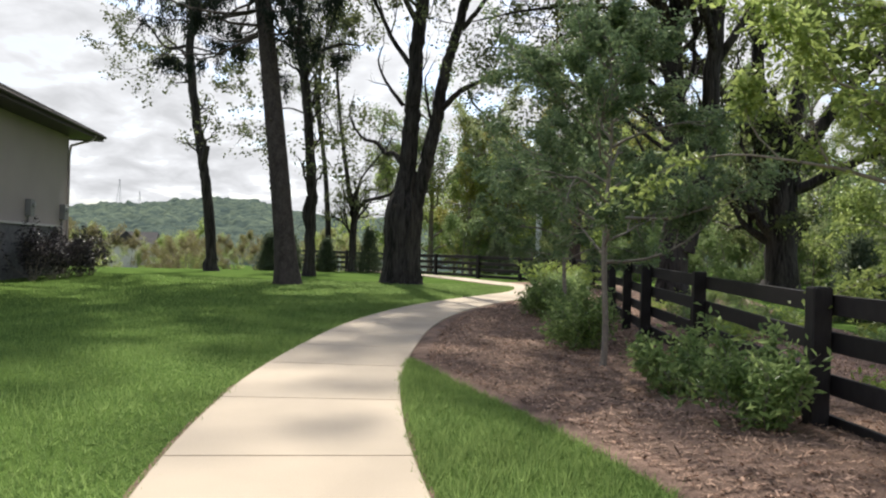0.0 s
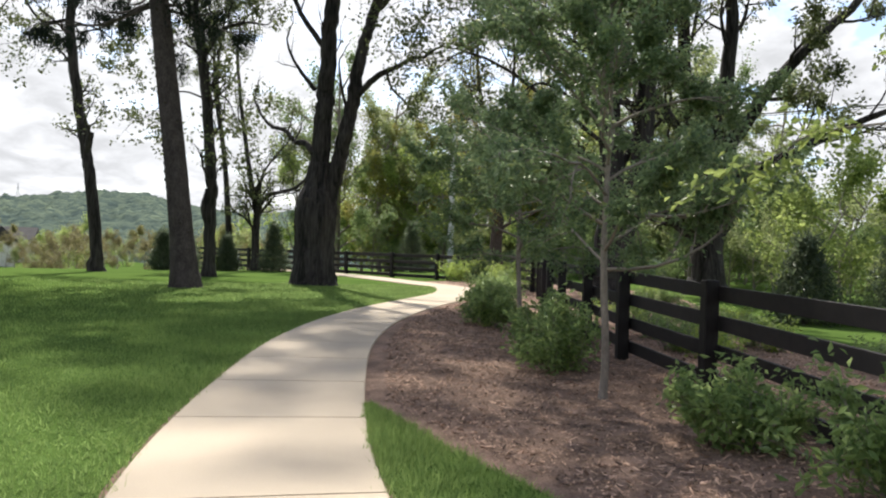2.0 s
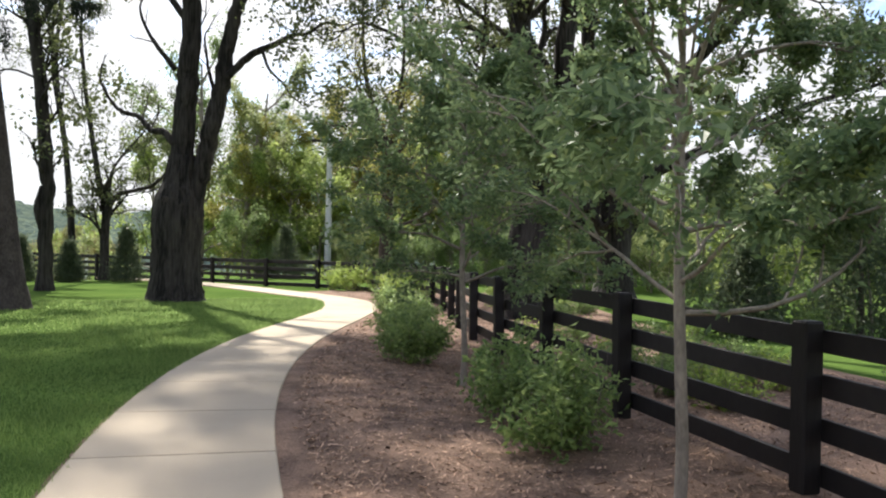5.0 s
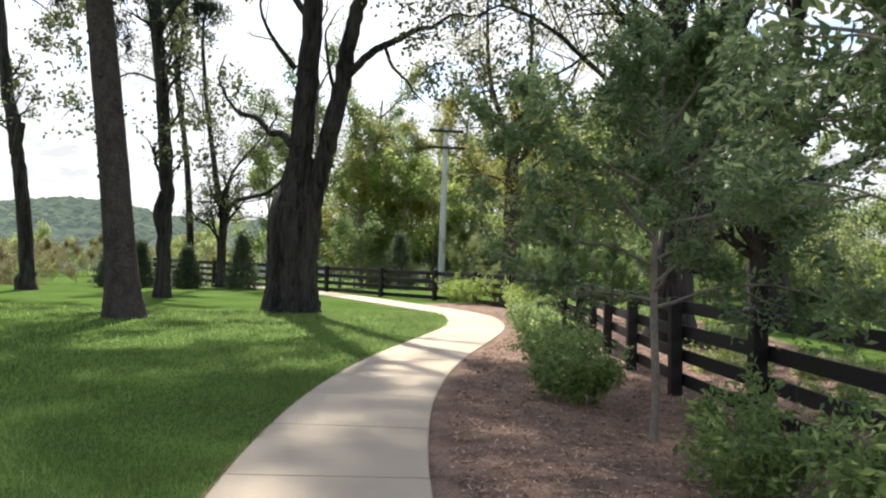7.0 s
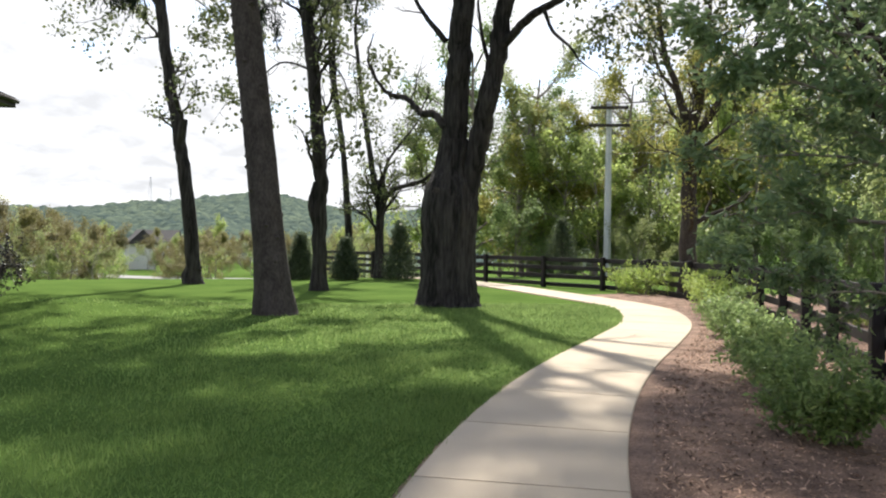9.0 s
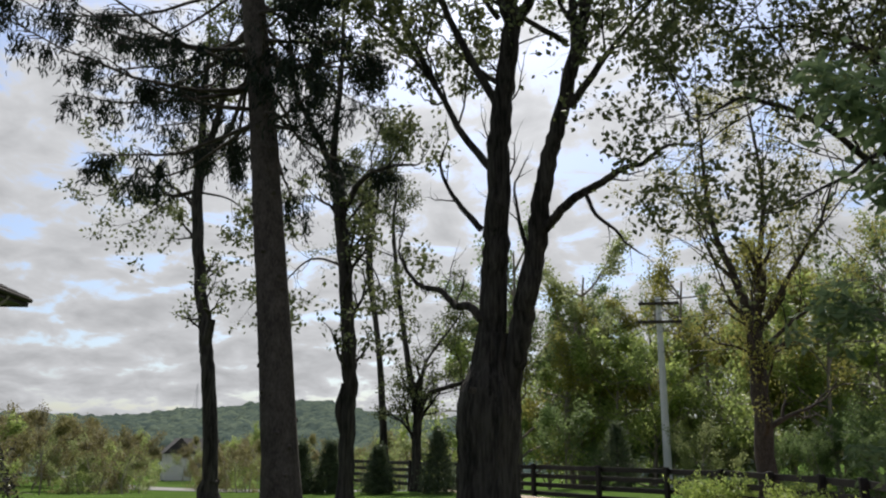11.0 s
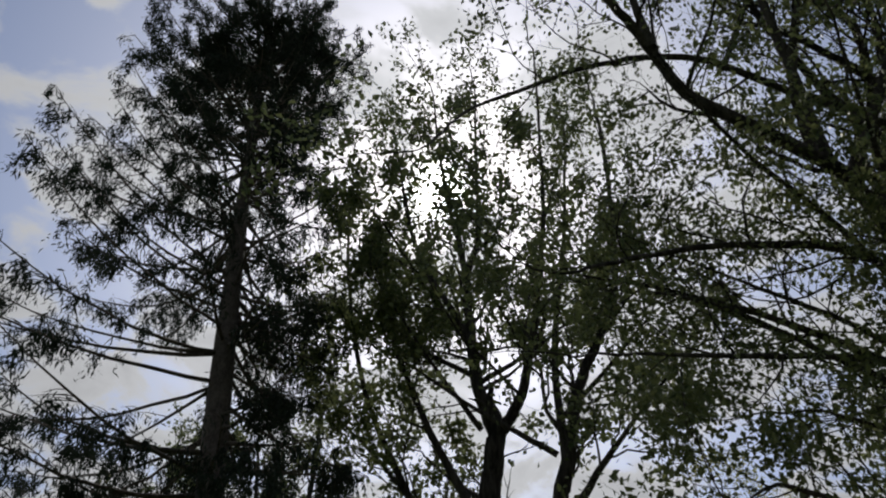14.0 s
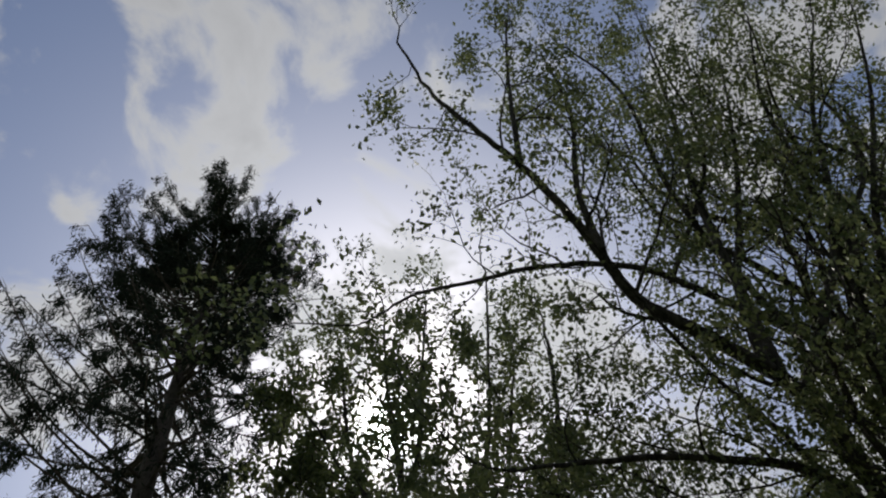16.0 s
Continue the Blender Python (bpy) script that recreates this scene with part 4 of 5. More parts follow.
slim_tree("tree", "large many-limbed tree behind the fence with boughs over the path", (2.7, 25.8, 0), [
    ([(0, 0, -0.2), (0.05, 0, 3.0), (-0.1, -0.2, 7.0), (-0.1, -0.5, 11.0), (-0.2, -0.8, 15.0)], 0.5, 0.12),
    ([(0.3, 0, 1.6), (0.85, 0, 4.0), (1.1, -0.3, 8.0), (1.3, -1.2, 13.0), (1.6, -2.6, 17.0)], 0.38, 0.1),
    ([(-0.1, -0.4, 7.8), (-0.9, -2.6, 10.2), (-1.5, -4.0, 11.4), (-2.5, -4.9, 12.1), (-3.4, -5.6, 12.7), (-3.75, -6.3, 13.3), (-4.1, -7.0, 13.7), (-4.6, -7.7, 14.4), (-5.2, -8.4, 14.9), (-5.8, -9.0, 16.0), (-6.3, -9.6, 18.0)], 0.145, 0.022),
    ([(0.1, -0.9, 10.3), (0.0, -3.0, 12.4), (-1.0, -3.9, 13.2), (-1.75, -4.4, 13.5), (-2.7, -5.0, 14.1), (-3.55, -5.5, 14.1), (-4.7, -6.1, 13.6), (-5.75, -6.6, 12.8), (-6.5, -7.2, 11.8), (-6.9, -7.7, 10.5)], 0.1, 0.015),
    ([(-1.85, -4.4, 11.8), (-1.7, -4.9, 13.2), (-1.18, -5.3, 14.6), (-0.36, -5.8, 17.1), (0.6, -6.3, 20.8)], 0.1, 0.02),
    ([(0.5, -0.8, 8.6), (-0.1, -3.4, 11.8), (0.27, -4.7, 14.1), (0.33, -5.5, 15.5), (0.31, -6.4, 17.1), (1.3, -7.2, 20.5)], 0.12, 0.02),
    ([(-1.7, -4.3, 11.6), (-1.6, -5.47, 15.4), (-1.04, -6.1, 19.4), (-0.65, -6.8, 22.6)], 0.1, 0.02),
    ([(-3.7, -6.3, 13.2), (-3.74, -6.8, 14.8), (-3.35, -7.3, 17.3), (-3.44, -7.8, 20.4)], 0.075, 0.02),
    ([(-4.57, -7.7, 14.3), (-4.39, -8.3, 17.1), (-4.05, -8.8, 20.5)], 0.06, 0.02),
    ([(1.1, -0.5, 8.0), (0.2, -3.2, 11.4), (0.94, -4.8, 14.1), (2.4, -5.8, 17.2), (3.4, -6.8, 20.0)], 0.12, 0.02),
    ([(-1.5, -3.9, 11.4), (0.1, -5.0, 13.7), (1.0, -6.1, 16.5), (2.0, -7.3, 18.6)], 0.1, 0.02),
    ([(-2.63, -4.9, 14.0), (-1.2, -5.4, 16.6), (-0.86, -6.05, 17.9), (-0.84, -6.7, 20.4), (-0.6, -7.3, 23.6)], 0.055, 0.015),
    ([(-0.1, -0.4, 8.4), (-1.3, -2.8, 10.5), (-3.15, -3.8, 10.8), (-4.7, -4.8, 10.2), (-5.7, -5.8, 9.3)], 0.1, 0.02),
    ([(-0.1, -0.3, 6.2), (-0.8, -1.8, 8.4), (-2.1, -3.1, 8.7), (-3.9, -4.5, 8.3), (-5.0, -5.8, 7.7)], 0.09, 0.02),
    ([(0, -0.3, 4.6), (-1.9, -1.8, 5.9), (-2.9, -3.3, 6.4), (-3.8, -4.05, 6.65), (-4.2, -4.8, 6.2)], 0.07, 0.015),
    ([(-0.1, -0.3, 5.2), (-1.8, -1.8, 6.25), (-2.6, -2.8, 5.7), (-3.3, -3.8, 5.1)], 0.06, 0.015),
    ([(1.1, -0.2, 7.5), (2.8, -0.8, 10.0), (5.0, -1.4, 12.0)], 0.15, 0.04),
    *bough_fan(44, 10), *low_boughs(45, 9)], 41, 76000, 0.105, kids=10, length=2.3, first=0.22, leaf="leaf_oak")
slim_tree("tree", "massive old tree in the field behind the fence", (6.4, 33.0, 0), [
    ([(0, 0, -0.2), (0.05, 0, 2.5), (0.0, 0, 5.0)], 0.68, 0.55),
    ([(0.0, 0, 4.6), (-1.0, 0, 8.5), (-1.3, 0, 14.0), (-1.6, 0, 19.0)], 0.36, 0.08),
    ([(0.0, 0, 4.6), (0.6, -0.3, 9.0), (0.5, -0.5, 14.0), (1.0, -0.6, 20.0)], 0.36, 0.08),
    ([(0.1, 0, 4.6), (2.2, -0.6, 8.0), (5.0, -1.2, 11.0), (7.5, -1.5, 14.0)], 0.32, 0.06),
    ([(0.1, 0, 4.0), (2.5, -1.2, 5.2), (5.5, -2.2, 6.6), (9.0, -3.0, 7.6)], 0.24, 0.04),
    ([(-0.1, 0, 4.8), (-2.4, -1.0, 8.0), (-4.5, -1.5, 11.0)], 0.22, 0.05)], 42, 32000, 0.16, kids=9, length=3.0, first=0.3, leaf="leaf_oak")


def young_tree(at, seed, leaf, label, n=9000, height=5.6, reach=1.75, low=1.25, size=0.1, group="young trees in the mulch bed"):
    """A planted sapling: one straight stem, rising side limbs and dense narrow leaves."""
    rng = np.random.default_rng(seed)
    root = thing("young_tree", label, "tree", (*at, float(land(*at))), group)
    stem = smooth_line([(0, 0, -0.05), (0.02, 0.0, 0.5), (rng.normal(0, 0.04), rng.normal(0, 0.04), 1.6), (rng.normal(0, 0.08), rng.normal(0, 0.08), 3.2), (rng.normal(0, 0.1), rng.normal(0, 0.1), height)], 6)
    out, tips = [tube(stem, np.interp(stem[:, 2], [0, 0.15, 1.5, height], [0.056, 0.042, 0.036, 0.01]), 9, 0.05, rng)], []
    for k in range(26):
        z = low + (height - low) * (k + rng.uniform(0, 0.8)) / 27
        p = np.array([np.interp(z, stem[:, 2], stem[:, i]) for i in range(3)])
        a = k * 2.4 + rng.uniform(-0.4, 0.4)
        L = reach * float(np.interp((z - low) / (height - low), [0, 0.15, 0.5, 1.0], [0.95, 1.0, 0.85, 0.25])) * rng.uniform(0.75, 1.1)
        up = float(np.interp((z - low) / (height - low), [0, 1], [0.32, 1.1]))
        branch(rng, p, (math.cos(a), math.sin(a), up), L, 0.022, 2, out, tips, 0.0, 0.13, 4, (0.4, 0.8), 0.5, 0.25, (3, 4, 4, 5), 2)
    a = spread_along(tips, rng, n)
    finish_tree(root, out, leaves(a, rng, size, 0.42, 0.45, 0.05, 0.35), M["bark_grey"], M[leaf], "dense narrow leaves")


young_tree((2.74, 9.5), 51, "leaf_young", "young tree with a slim grey trunk and dense dark green leaves", 40000, 4.3, 1.75, 1.3, 0.07)
young_tree((1.3, 14.5), 52, "leaf_young", "young tree with a slim grey trunk beside the fence", 26000, 3.9, 1.55, 1.3, 0.08)
young_tree((5.9, 5.55), 53, "leaf_lime", "young tree with bright yellow-green leaves beside the fence", 34000, 4.4, 1.8, 1.0, 0.07)


def shrub(at, seed, r, h, leaf, label, n=1500, size=0.075, group="shrubs along the fence"):
    """A rounded bush: many arching stems from one crown, leafy to the ground."""
    rng = np.random.default_rng(seed)
    root = thing("shrub", label, "shrub", (*at, float(land(*at))), group)
    out, tips = [], []
    for k in range(16):
        a, lean = rng.uniform(0, 6.28), rng.uniform(0.1, 1.0)
        branch(rng, (0.08 * math.cos(a), 0.08 * math.sin(a), 0.0), (lean * math.cos(a) * r, lean * math.sin(a) * r, h * 0.75), math.hypot(lean * r, h) * rng.uniform(0.65, 1.0), 0.01, 1, out, tips, 0.03, 0.15, 5, (0.4, 0.9), 0.5, 0.25, (3, 3, 3, 3), 1)
    v, f = join(out)
    part("woody_base", mesh_of("woody_base", v, f, True), M["bark_grey"], root)
    a = spread_along(tips, rng, n)
    a = a[a[:, 2] > 0.05]
    part("foliage", mesh_of("foliage", *leaves(a, rng, size, 0.42, 0.0, 0.05, 0.2)), M[leaf], root)


for i, (x, y, r, h) in enumerate([(4.5, 6.0, 0.6, 0.52), (3.88, 7.6, 0.5, 0.5), (2.3, 11.45, 0.58, 0.72), (1.8, 12.4, 0.54, 0.68), (0.6, 16.1, 0.5, 0.64), (0.4, 17.5, 0.45, 0.6), (0.15, 19.0, 0.48, 0.62), (-0.05, 20.6, 0.46, 0.6), (-0.2, 22.2, 0.46, 0.62), (-0.4, 24.0, 0.45, 0.6), (-0.55, 26.0, 0.45, 0.6)]):
    shrub((x, y), 60 + i, r, h, "leaf_shrub", "leafy green deciduous shrub in the mulch by the fence", 2900, 0.082)
for i, (x, y, r, h) in enumerate([(-0.9, 29.3, 0.7, 0.8), (-1.2, 31.6, 0.7, 0.8), (-2.6, 35.2, 0.7, 0.85), (-3.5, 35.6, 0.75, 0.9), (-4.4, 36.4, 0.7, 0.85), (-1.4, 33.2, 0.6, 0.8)]):
    shrub((x, y), 80 + i, r, h, "leaf_shrub_lime", "bright lime-green shrub at the path's bend", 1500, 0.09)


def weeds_past_fence():
    rng = np.random.default_rng(95)
    fence = smooth_line(POSTS[:14], 8)
    seg = arc_length(fence)
    for k in range(44):
        s = rng.uniform(0, seg[-1])
        x, y = at_arc(offset_line(fence, rng.uniform(1.0, 4.6)), s)
        leaf = "leaf_shrub_lime" if k % 3 == 0 else "leaf_shrub"
        shrub((x, y), 200 + k, rng.uniform(0.2, 0.4), rng.uniform(0.25, 0.5), leaf, "low leafy green weed in the field past the fence", 700, 0.075, "weeds past the fence")


weeds_past_fence()

# ---- woods, hedges and hills ----
def woodland_tree(name, label, at, seed, height, reach, leaf, n, size, group, bark="bark_grey", low=0.25, dense=1):
    rng = np.random.default_rng(seed)
    root = thing(name, label, "tree", (*at, float(land(*at))), group)
    out, tips = [], []
    stem = smooth_line([(0, 0, -0.2), (rng.normal(0, 0.2), rng.normal(0, 0.2), height * 0.4), (rng.normal(0, 0.5), rng.normal(0, 0.5), height * 0.9)], 6)
    out.append(tube(stem, np.linspace(height * 0.016, height * 0.004, len(stem)), 6))
    limbs = 7 if height < 5 else 17
    for k in range(limbs):
        s = low + (1 - low) * (k + rng.uniform(0, 1)) / limbs
        i = min(int(s * (len(stem) - 1)), len(stem) - 1)
        a = rng.uniform(0, 6.28)
        branch(rng, stem[i], (math.cos(a), math.sin(a), rng.uniform(0.15, 1.1)), reach * rng.uniform(0.7, 1.25) * (1.3 - 0.6 * s), height * 0.006, 1, out, tips, 0.1, 0.2, 4, (0.4, 0.9), 0.6, 0.3, (3, 3, 4, 4))
    a = spread_along(tips, rng, n)
    finish_tree(root, out, leaves(a, rng, size, 0.7, 0.2, size * 1.3), M[bark], M[leaf])
    return root


def scatter_woods():
    rng = np.random.default_rng(77)
    kinds = []
    spec = [("leaf_wood", 15, 3.8, 13000), ("leaf_yellow", 14, 3.8, 12000), ("leaf_wood", 12, 3.6, 12000), ("leaf_grove", 16, 4.0, 11000), ("leaf_lime", 9, 3.0, 9000)]
    for k, (leaf, h, r, n) in enumerate(spec):
        kinds.append(woodland_tree("woodland_tree", "tall woodland tree in fresh spring leaf behind the fence", (-14 + 6 * k, 60.0 + 2 * (k % 2)), 100 + k, h, r, leaf, n, 0.19, "trees of the wood", low=0.12))
    places = []
    for x in np.arange(-20, 9, 3.0):
        for row, y in enumerate((56, 66, 78)):
            places.append((x + rng.normal(0, 1.2) + row * 1.7, y + rng.normal(0, 1.8) - max(0, x) * 0.35))
    for x, y in [(12, 62), (16, 70), (38, 6), (42, -4), (30, -8), (36, -14)]:
        places.append((x, y))
    for x, y in places:
        c = copy_thing(kinds[rng.integers(0, 5)], Matrix.Translation((x, y, float(land(x, y)))) @ Euler((0, 0, rng.uniform(0, 6.28))).to_matrix().to_4x4())
        s = rng.uniform(0.8, 1.12)
        c.scale = (s, s, s)
    # brushy understory in front of the wood
    bushes = []
    for k, leaf in enumerate(("leaf_wood", "leaf_olive", "leaf_tan", "leaf_lime", "leaf_grove")):
        bushes.append(woodland_tree("bush", "rounded wild bush in pale spring leaf", (-26 - 3 * k, 62 + 3 * k), 120 + k, 4.2, 2.4, leaf, 3600, 0.14, "bushes of the valley", low=0.05))
    spots = []
    posts = np.array(POSTS)[:, :2]
    for x in np.arange(-13, 16, 1.5):
        for row in range(2):
            bx, by = x + rng.normal(0, 0.5), (57.5 if x < -2 else 46.5 - 0.62 * max(0, x)) + 2.6 * row + rng.normal(0, 0.7)
            if np.min(np.hypot(posts[:, 0] - bx, posts[:, 1] - by)) > 2.2:
                spots.append((bx, by, rng.uniform(0.45, 0.85)))
    for x in np.arange(-11, 30, 2.6):
        spots.append((x + rng.normal(0, 0.6), 50.5 + rng.normal(0, 1.0) - max(0, x) * 0.35, rng.uniform(0.6, 1.1)))
    for x, y, s in ((-74, 96, 1.0), (-70, 95, 1.1), (-83, 88, 0.9)):
        spots.append((x, y, s))
    for k in range(150):
        deg, d = rng.uniform(114, 158), rng.uniform(84, 180)
        a = radians(deg)
        rise = np.interp(deg, [114, 128, 131, 134, 137, 142, 158], [0.5, 0.6, 0.1, 0.2, 1.3, 1.9, 2.3])
        tall = (math.tan(radians(rise)) * d + 5.0) * rng.uniform(0.7, 1.05)
        spots.append((d * math.cos(a), 9 + d * math.sin(a), tall / 4.6))
    for k in range(42):
        spots.append((rng.uniform(9, 26), rng.uniform(-2, 34), rng.uniform(0.3, 0.75)))
    for k in range(48):
        a, d = radians(rng.uniform(10, 86)), rng.uniform(36, 60)
        spots.append((d * math.cos(a), 9 + d * math.sin(a), rng.uniform(0.7, 1.3)))
    for x, y, s in ((8.4, 24.0, 0.8), (9.3, 25.3, 0.88), (12.0, 26.5, 0.9)):
        c = copy_thing(bushes[3], Matrix.Translation((x, y, float(land(x, y)))) @ Euler((0, 0, 7.0 * s)).to_matrix().to_4x4())
        c.scale = (s, s, s)
    for x, y, s in spots:
        away = math.degrees(math.atan2(y - 9, x))
        if -45 < x < -12 and y < 44 or -10.6 < x < -6.0 and y < 55 or 131.5 < away < 134.2 and math.hypot(x, y - 9) < 128:
            continue
        c = copy_thing(bushes[(1, 2, 0, 1, 3, 2)[rng.integers(0, 6)] if x < -14 else (0, 4, 4)[rng.integers(0, 3)]], Matrix.Translation((x, y, float(land(x, y)))) @ Euler((0, 0, rng.uniform(0, 6.28))).to_matrix().to_4x4())
        c.scale = (s, s, s * rng.uniform(0.8, 1.15))


scatter_woods()


def cedar(at, seed, h, r):
    """A narrow cone-shaped evergreen, shaggy to the ground."""
    rng = np.random.default_rng(seed)
    root = thing("cedar", "small dark cone-shaped evergreen near the fence", "conifer", (*at, float(land(*at))), "small evergreens by the far fence")
    n = 3600
    z = rng.uniform(0, 1, n) ** 1.25
    a = rng.uniform(0, 6.28, n)
    lump = 1 + 0.2 * np.sin(5 * a + 9 * z) + 0.12 * np.sin(11 * a - 17 * z)
    rr = r * np.interp(z, [0, 0.12, 0.5, 1], [0.75, 1.0, 0.62, 0.03]) * lump * rng.uniform(0.75, 1.08, n)
    p = np.stack([rr * np.cos(a), rr * np.sin(a), 0.06 + z * h], 1)
    part("trunk", mesh_of("trunk", *tube([(0, 0, -0.1), (0, 0, h * 0.9)], [0.09, 0.02], 7)), M["bark_brown"], root)
    part("crown", mesh_of("crown", *leaves(p, rng, 0.18, 0.3, -0.3, 0.12)), M["leaf_dark"], root)


for i, (x, y, h, r) in enumerate([(-15.0, 41.0, 2.4, 0.7), (-17.0, 39.6, 1.7, 0.55), (-18.9, 38.9, 1.9, 0.6), (-19.9, 38.2, 1.9, 0.6), (-9.6, 50.0, 3.0, 0.9), (10.0, 22.3, 3.1, 1.0), (7.6, 22.5, 2.0, 0.8)]):
    cedar((x, y), 140 + i, h, r)


def build_hill(name, label, ridge, near, far, seed, mat):
    """A wooded ridge: a bumpy slope from the valley floor to its skyline."""
    rng = np.random.default_rng(seed)
    az = np.linspace(radians(ridge[0][0]), radians(175), 460)
    d = np.linspace(near, far, 44)
    top = np.interp(np.degrees(az), [r[0] for r in ridge], [r[1] for r in ridge])
    v = []
    for a, t in zip(az, top):
        for q in d:
            s = (q - near) / (far - near)
            x, y = q * math.cos(a), 9 + q * math.sin(a)
            bump = noise.noise((x * 0.02, y * 0.02, seed)) * 4 + noise.noise((x * 0.09, y * 0.09, seed)) * 4 + noise.noise((x * 0.23, y * 0.23, seed)) * 3
            v.append((x, y, -6 + (t + 6) * math.sin(s * math.pi / 2) ** 1.2 + bump * min(1, s * 4)))
    i, j = np.meshgrid(np.arange(len(az) - 1), np.arange(len(d) - 1), indexing="ij")
    n = len(d)
    f = np.stack([i * n + j, (i + 1) * n + j, (i + 1) * n + j + 1, i * n + j + 1], -1).reshape(-1, 4)
    tagged(part(name, mesh_of(name, v, f, True), mat), label, "hills", kind="structure")


build_hill("backdrop_hills", "distant wooded hills under the clouds, haze painted into their green", [(88, 20), (106, 34), (113, 38), (115.8, 33), (119.5, 38), (123, 50), (126, 51), (129, 43), (132, 40), (135, 33), (138, 31), (150, 30), (175, 28)], 350, 900, 4, M["hill"])
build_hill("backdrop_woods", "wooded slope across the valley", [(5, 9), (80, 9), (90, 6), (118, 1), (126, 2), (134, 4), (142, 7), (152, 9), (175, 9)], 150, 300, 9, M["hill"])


# ---- the near house ----
def box_at(name, x0, x1, y0, y1, z0, z1, mat, parent, bevel=0.004, label=""):
    me = box_mesh(name, x1 - x0, y1 - y0, z1 - z0, bevel)
    ob = part(name, me, mat, parent, label)
    ob.location = ((x0 + x1) / 2, (y0 + y1) / 2, z0)
    return ob


def near_house():
    """Stucco house: local x runs along the long wall, y points out of it."""
    root = thing("house", "grey-beige stucco house with a dark hipped roof and stone base", "house", (-19.4, 22.95, 0), turn=radians(-63.6))
    H, L, D = 5.25, 18.0, 10.0
    box_at("wall", 0, L, -0.3, 0, 0, H, M["stucco"], root, 0)
    box_at("wall", 0, 0.3, -D, -0.303, 0, H, M["stucco"], root, 0)
    box_at("wall", 0.303, L, -D, -D + 0.3, 0, H, M["stucco"], root, 0)
    box_at("wall", L - 0.3, L - 0.003, -D + 0.303, -0.303, 0, H, M["stucco"], root, 0)
    box_at("stone_base", 1.2, L, 0.003, 0.1, -0.05, 1.75, M["stone"], root, 0.01, "dark grey stone base course")
    box_at("ledge", 1.15, L, 0.003, 0.16, 1.753, 1.83, M["ledge"], root, 0.008, "pale stone ledge")
    o = 0.95
    box_at("soffit", -o, L + o, -D - o, o, H + 0.004, H + 0.05, M["trim"], root, 0)
    for x0, x1, y0, y1 in ((-o - 0.03, L + o + 0.03, o, o + 0.03), (-o - 0.03, L + o + 0.03, -D - o - 0.03, -D - o), (-o - 0.03, -o, -D - o, o), (L + o, L + o + 0.03, -D - o, o)):
        box_at("fascia", x0, x1, y0, y1, H - 0.03, H + 0.2, M["trim"], root, 0.004)
    b = bmesh.new()
    z0, rise, half = H + 0.2, 2.9, (D + 2 * o) / 2
    e = o + 0.08
    c = [b.verts.new(q) for q in ((-e, e, z0), (L + e, e, z0), (L + e, -D - e, z0), (-e, -D - e, z0), (half - o, -D / 2, z0 + rise), (L - half + o, -D / 2, z0 + rise))]
    for q in ((0, 1, 5, 4), (1, 2, 5), (2, 3, 4, 5), (3, 0, 4)):
        b.faces.new([c[k] for k in q])
    b.faces.new([c[k] for k in (3, 2, 1, 0)])
    bmesh.ops.recalc_face_normals(b, faces=b.faces)
    roof = part("roof", b, M["shingle"], root, "dark shingled hipped roof")
    # shingle courses on the long slope
    course = box_mesh("shingle_course", L + 2 * e, 0.16, 0.012, 0.003)
    tilt = math.atan2(rise, half + 0.08)
    for k in range(28):
        s = (k + 0.5) / 30
        ob = part("shingle_course", course, M["shingle"], roof)
        ob.matrix_basis = Matrix.Translation((L / 2, e - s * (half + 0.08), z0 + s * rise + 0.004)) @ Euler((-tilt + 0.03, 0, 0)).to_matrix().to_4x4() @ Matrix.Diagonal(((1 - s * (half * 2) / (L + 2 * e)), 1, 1, 1))
    part("gutter", mesh_of("gutter", *tube([(-o, o + 0.09, H + 0.13), (L + o, o + 0.09, H + 0.13)], [0.06, 0.06], 8)), M["trim"], root)
    part("downspout", mesh_of("downspout", *tube(smooth_line([(0.1, o + 0.05, H + 0.08), (0.1, o - 0.1, H - 0.12), (0.1, 0.3, H - 0.3), (0.1, 0.08, H - 0.55), (0.1, 0.07, 3.0), (0.1, 0.07, 0.05)], 5), np.full(26, 0.045), 8), True), M["stucco"], root)
    for x in (0.62, 3.8):
        box = box_at("meter_box", x - 0.16, x + 0.16, 0.004, 0.2, 2.05, 2.62, M["meter"], root, 0.012, "grey utility meter box")
        d = part("dial", mesh_of("dial", *tube([(0, 0.09, 0.38), (0, 0.16, 0.38), (0, 0.165, 0.38)], [0.1, 0.095, 0.0], 14)), M["steel"], box)
        part("conduit", mesh_of("conduit", *tube([(x, 0.05, 0.0), (x, 0.05, 2.05)], [0.03, 0.03], 8)), M["meter"], root)


near_house()
for i, (s, q) in enumerate([(0.2, 1.0), (1.5, 1.0), (2.9, 1.0), (4.3, 1.05), (5.8, 1.0)]):
    x, y = -19.4 + 0.445 * s + 0.896 * q, 22.95 - 0.896 * s + 0.445 * q
    shrub((x, y), 170 + i, 0.48, 1.3, "leaf_purple", "dark purple-leaved shrub against the house wall", 2200, 0.1, "shrubs against the house")


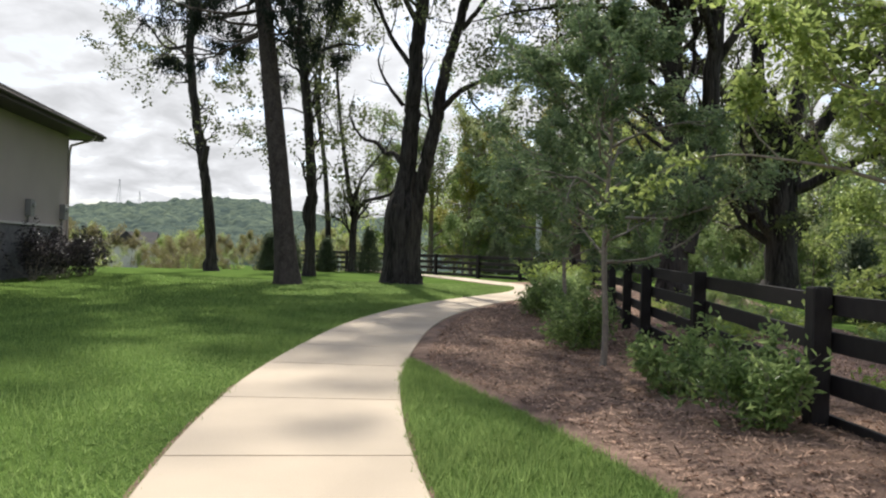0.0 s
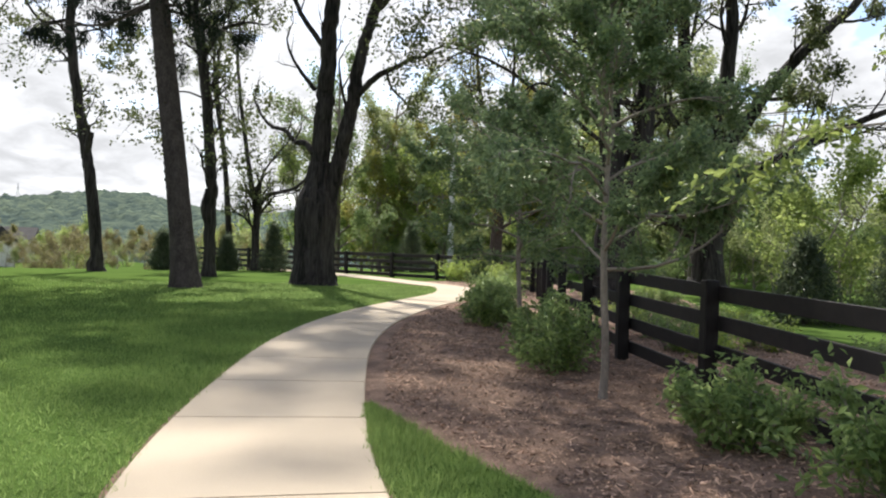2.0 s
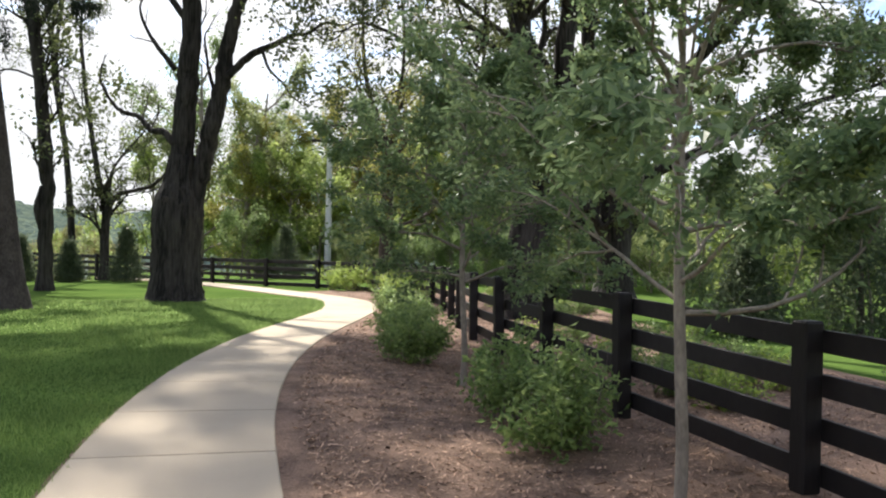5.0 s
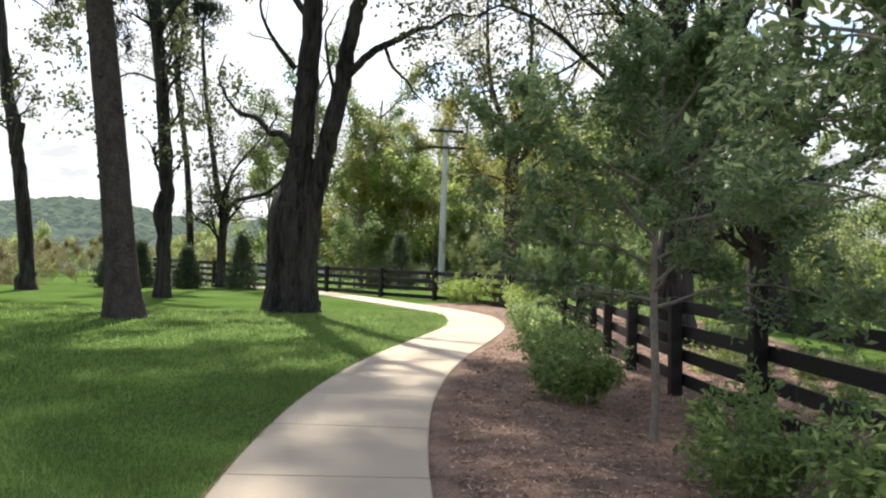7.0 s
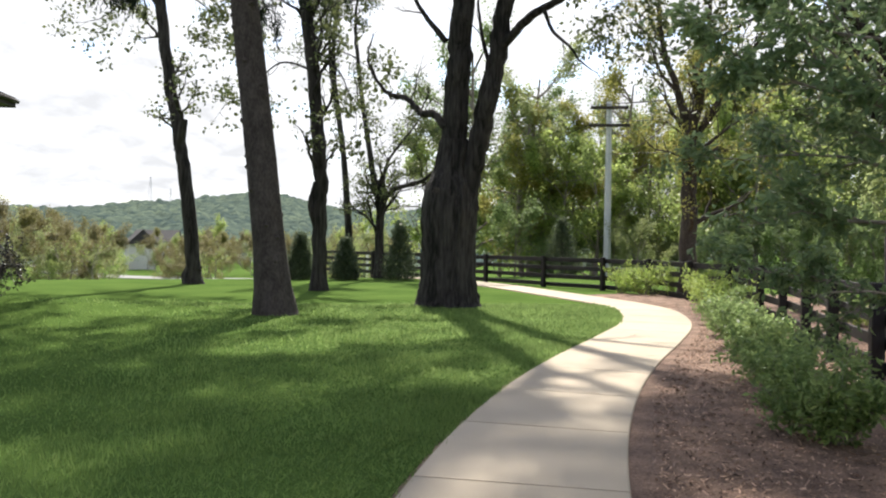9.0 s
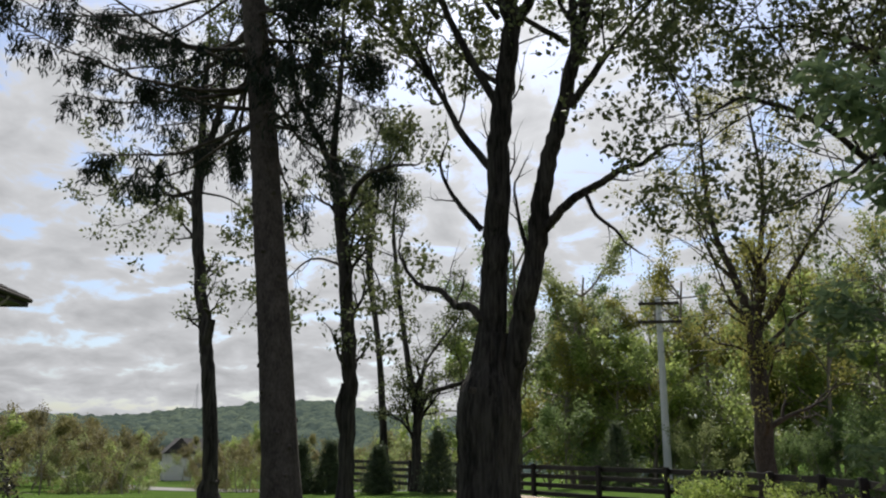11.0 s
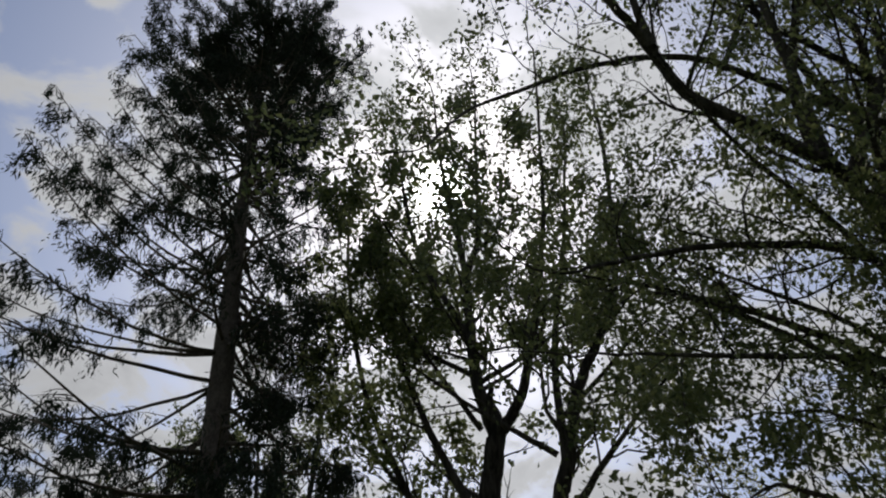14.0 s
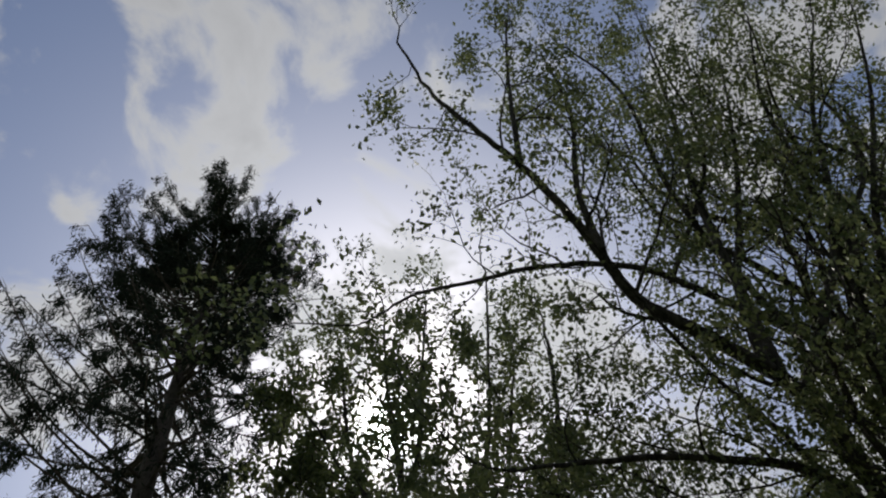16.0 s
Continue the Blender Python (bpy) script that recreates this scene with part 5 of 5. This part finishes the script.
# ---- utility poles and wires ----
def utility_pole(at, h, arms, label, turn=0.0, r=0.15):
    z = float(land(*at))
    root = thing("utility_pole", label, "utility pole", (*at, z), turn=turn)
    part("shaft", mesh_of("shaft", *tube([(0, 0, -0.3), (0, 0, h * 0.5), (0, 0, h)], [r, r * 0.85, r * 0.68], 12), True), M["pole"], root)
    for za, w in arms:
        arm = part("crossarm", box_mesh("crossarm", w, 0.12, 0.16, 0.008), M["bark_brown"], root, "weathered brown crossarm")
        arm.location = (0, -r * 0.8 - 0.05, za)
        for k in (-0.46, -0.25, 0.25, 0.46):
            ins = part("insulator", mesh_of("insulator", *tube([(0, 0, 0), (0, 0, 0.05), (0, 0, 0.08), (0, 0, 0.14), (0, 0, 0.16)], [0.03, 0.06, 0.035, 0.055, 0.0], 8)), M["steel"], arm)
            ins.location = (k * w, 0, 0.13)
        for k in (-1, 1):
            part("brace", mesh_of("brace", *tube([(k * w * 0.3, -r - 0.03, za + 0.02), (0, -r - 0.03, za - 0.5)], [0.015, 0.015], 5)), M["steel"], root)
    return root


utility_pole((-7.8, 53.6), 9.9, [(9.45, 2.1), (8.45, 2.3)], "tall weathered grey wooden utility pole with two crossarms", 0.25, 0.22)
utility_pole((-40.5, 88.0), 11.2, [(10.6, 2.4)], "distant wooden utility pole with one crossarm", 0.4)


def sagging_wire(p, q, sag):
    s = np.linspace(0, 1, 18)[:, None]
    line = np.array(p) * (1 - s) + np.array(q) * s
    line[:, 2] -= 4 * sag * (s * (1 - s))[:, 0]
    ob = part("power_line", mesh_of("power_line", *tube(line, np.full(18, 0.018), 5)), M["wire"])
    tagged(ob, "thin dark overhead power line strung between poles", "cable", "overhead power lines")


for dx, z in ((-0.95, 9.72), (-0.5, 9.72), (0.95, 9.72), (0.0, 8.7), (0.0, 6.9)):
    sagging_wire((-7.8 + dx, 53.5, z), (30 + dx, 41.0, z + 0.4), 0.5)
for dx, z in ((-0.9, 8.7), (0.9, 8.7)):
    sagging_wire((-7.8 + dx, 53.5, z), (-40.5 + dx, 88.0, 7.3), 0.9)


# ---- valley ----
def valley_house(at, turn, w, d, h, label):
    root = thing("house", label, "house", (*at, float(land(*at))), turn=turn)
    b = bmesh.new()
    bmesh.ops.create_cube(b, size=1.0)
    bmesh.ops.scale(b, vec=(w, d, h), verts=b.verts)
    bmesh.ops.translate(b, vec=(0, 0, h / 2), verts=b.verts)
    part("wall", b, M["white"], root)
    b = bmesh.new()
    e, r = 0.5, 2.6
    c = [b.verts.new(q) for q in ((-w / 2 - e, -d / 2 - e, h), (w / 2 + e, -d / 2 - e, h), (w / 2 + e, d / 2 + e, h), (-w / 2 - e, d / 2 + e, h), (-w / 2 - e, 0, h + r), (w / 2 + e, 0, h + r))]
    for q in ((0, 1, 5, 4), (2, 3, 4, 5), (1, 2, 5), (3, 0, 4), (3, 2, 1, 0)):
        b.faces.new([c[k] for k in q])
    bmesh.ops.recalc_face_normals(b, faces=b.faces)
    part("roof", b, M["shingle"], root, "dark gabled roof")
    for x in (-w * 0.3, 0.0, w * 0.3):
        for z in (1.0, 3.6):
            win = box_at("window", x - 0.45, x + 0.45, -d / 2 - 0.06, -d / 2 - 0.004, z, z + 1.4, M["white"], root)
            pane = part("pane", box_mesh("pane", 0.72, 0.02, 1.2, 0), M["pane"], win)
            pane.location = (0, -0.035, 0.1)


valley_house((-99.5, 117.0), 2.45, 5.4, 4.4, 4.3, "white house with a dark roof among bushes in the valley")
valley_house((-116.0, 140.0), 0.5, 8.0, 8.0, 4.6, "pale house with a dark roof far down the valley")


def valley_road():
    line = smooth_line([(-150, 128), (-112, 112), (-95, 97), (-80, 92), (-62, 96), (-45, 108)], 10)
    a, c = offset_line(line, -3.2), offset_line(line, 3.2)
    v = np.concatenate([np.c_[a, land(a[:, 0], a[:, 1]) + 0.06], np.c_[c, land(c[:, 0], c[:, 1]) + 0.06]])
    n = len(line)
    f = np.array([(i, i + n, i + n + 1, i + 1) for i in range(n - 1)])
    tagged(part("road", mesh_of("road", v, f), M["road"]), "pale grey road curving through the valley", "road", kind="structure")


valley_road()


def lattice_mast(az, dist, base, h, w):
    a = radians(az)
    root = thing("radio_mast", "thin lattice radio mast on the wooded hilltop", "mast", (dist * math.cos(a), 9 + dist * math.sin(a), base))
    for k in range(3):
        q = k * 2.094
        part("mast_leg", mesh_of("mast_leg", *tube([(w * math.cos(q), w * math.sin(q), 0), (0.12 * w * math.cos(q), 0.12 * w * math.sin(q), h)], [0.18, 0.12], 5)), M["steel"], root)
    for k in range(9):
        s = k / 9
        ww = w * (1 - 0.88 * s)
        for m in range(3):
            q, q2 = m * 2.094, (m + 1) * 2.094
            w2 = w * (1 - 0.88 * (s + 1 / 9))
            part("brace", mesh_of("brace", *tube([(ww * math.cos(q), ww * math.sin(q), s * h), (w2 * math.cos(q2), w2 * math.sin(q2), (s + 1 / 9) * h)], [0.07, 0.07], 4)), M["steel"], root)


lattice_mast(131.9, 880, 40, 28, 3.0)
lattice_mast(130.6, 890, 40, 17, 2.0)
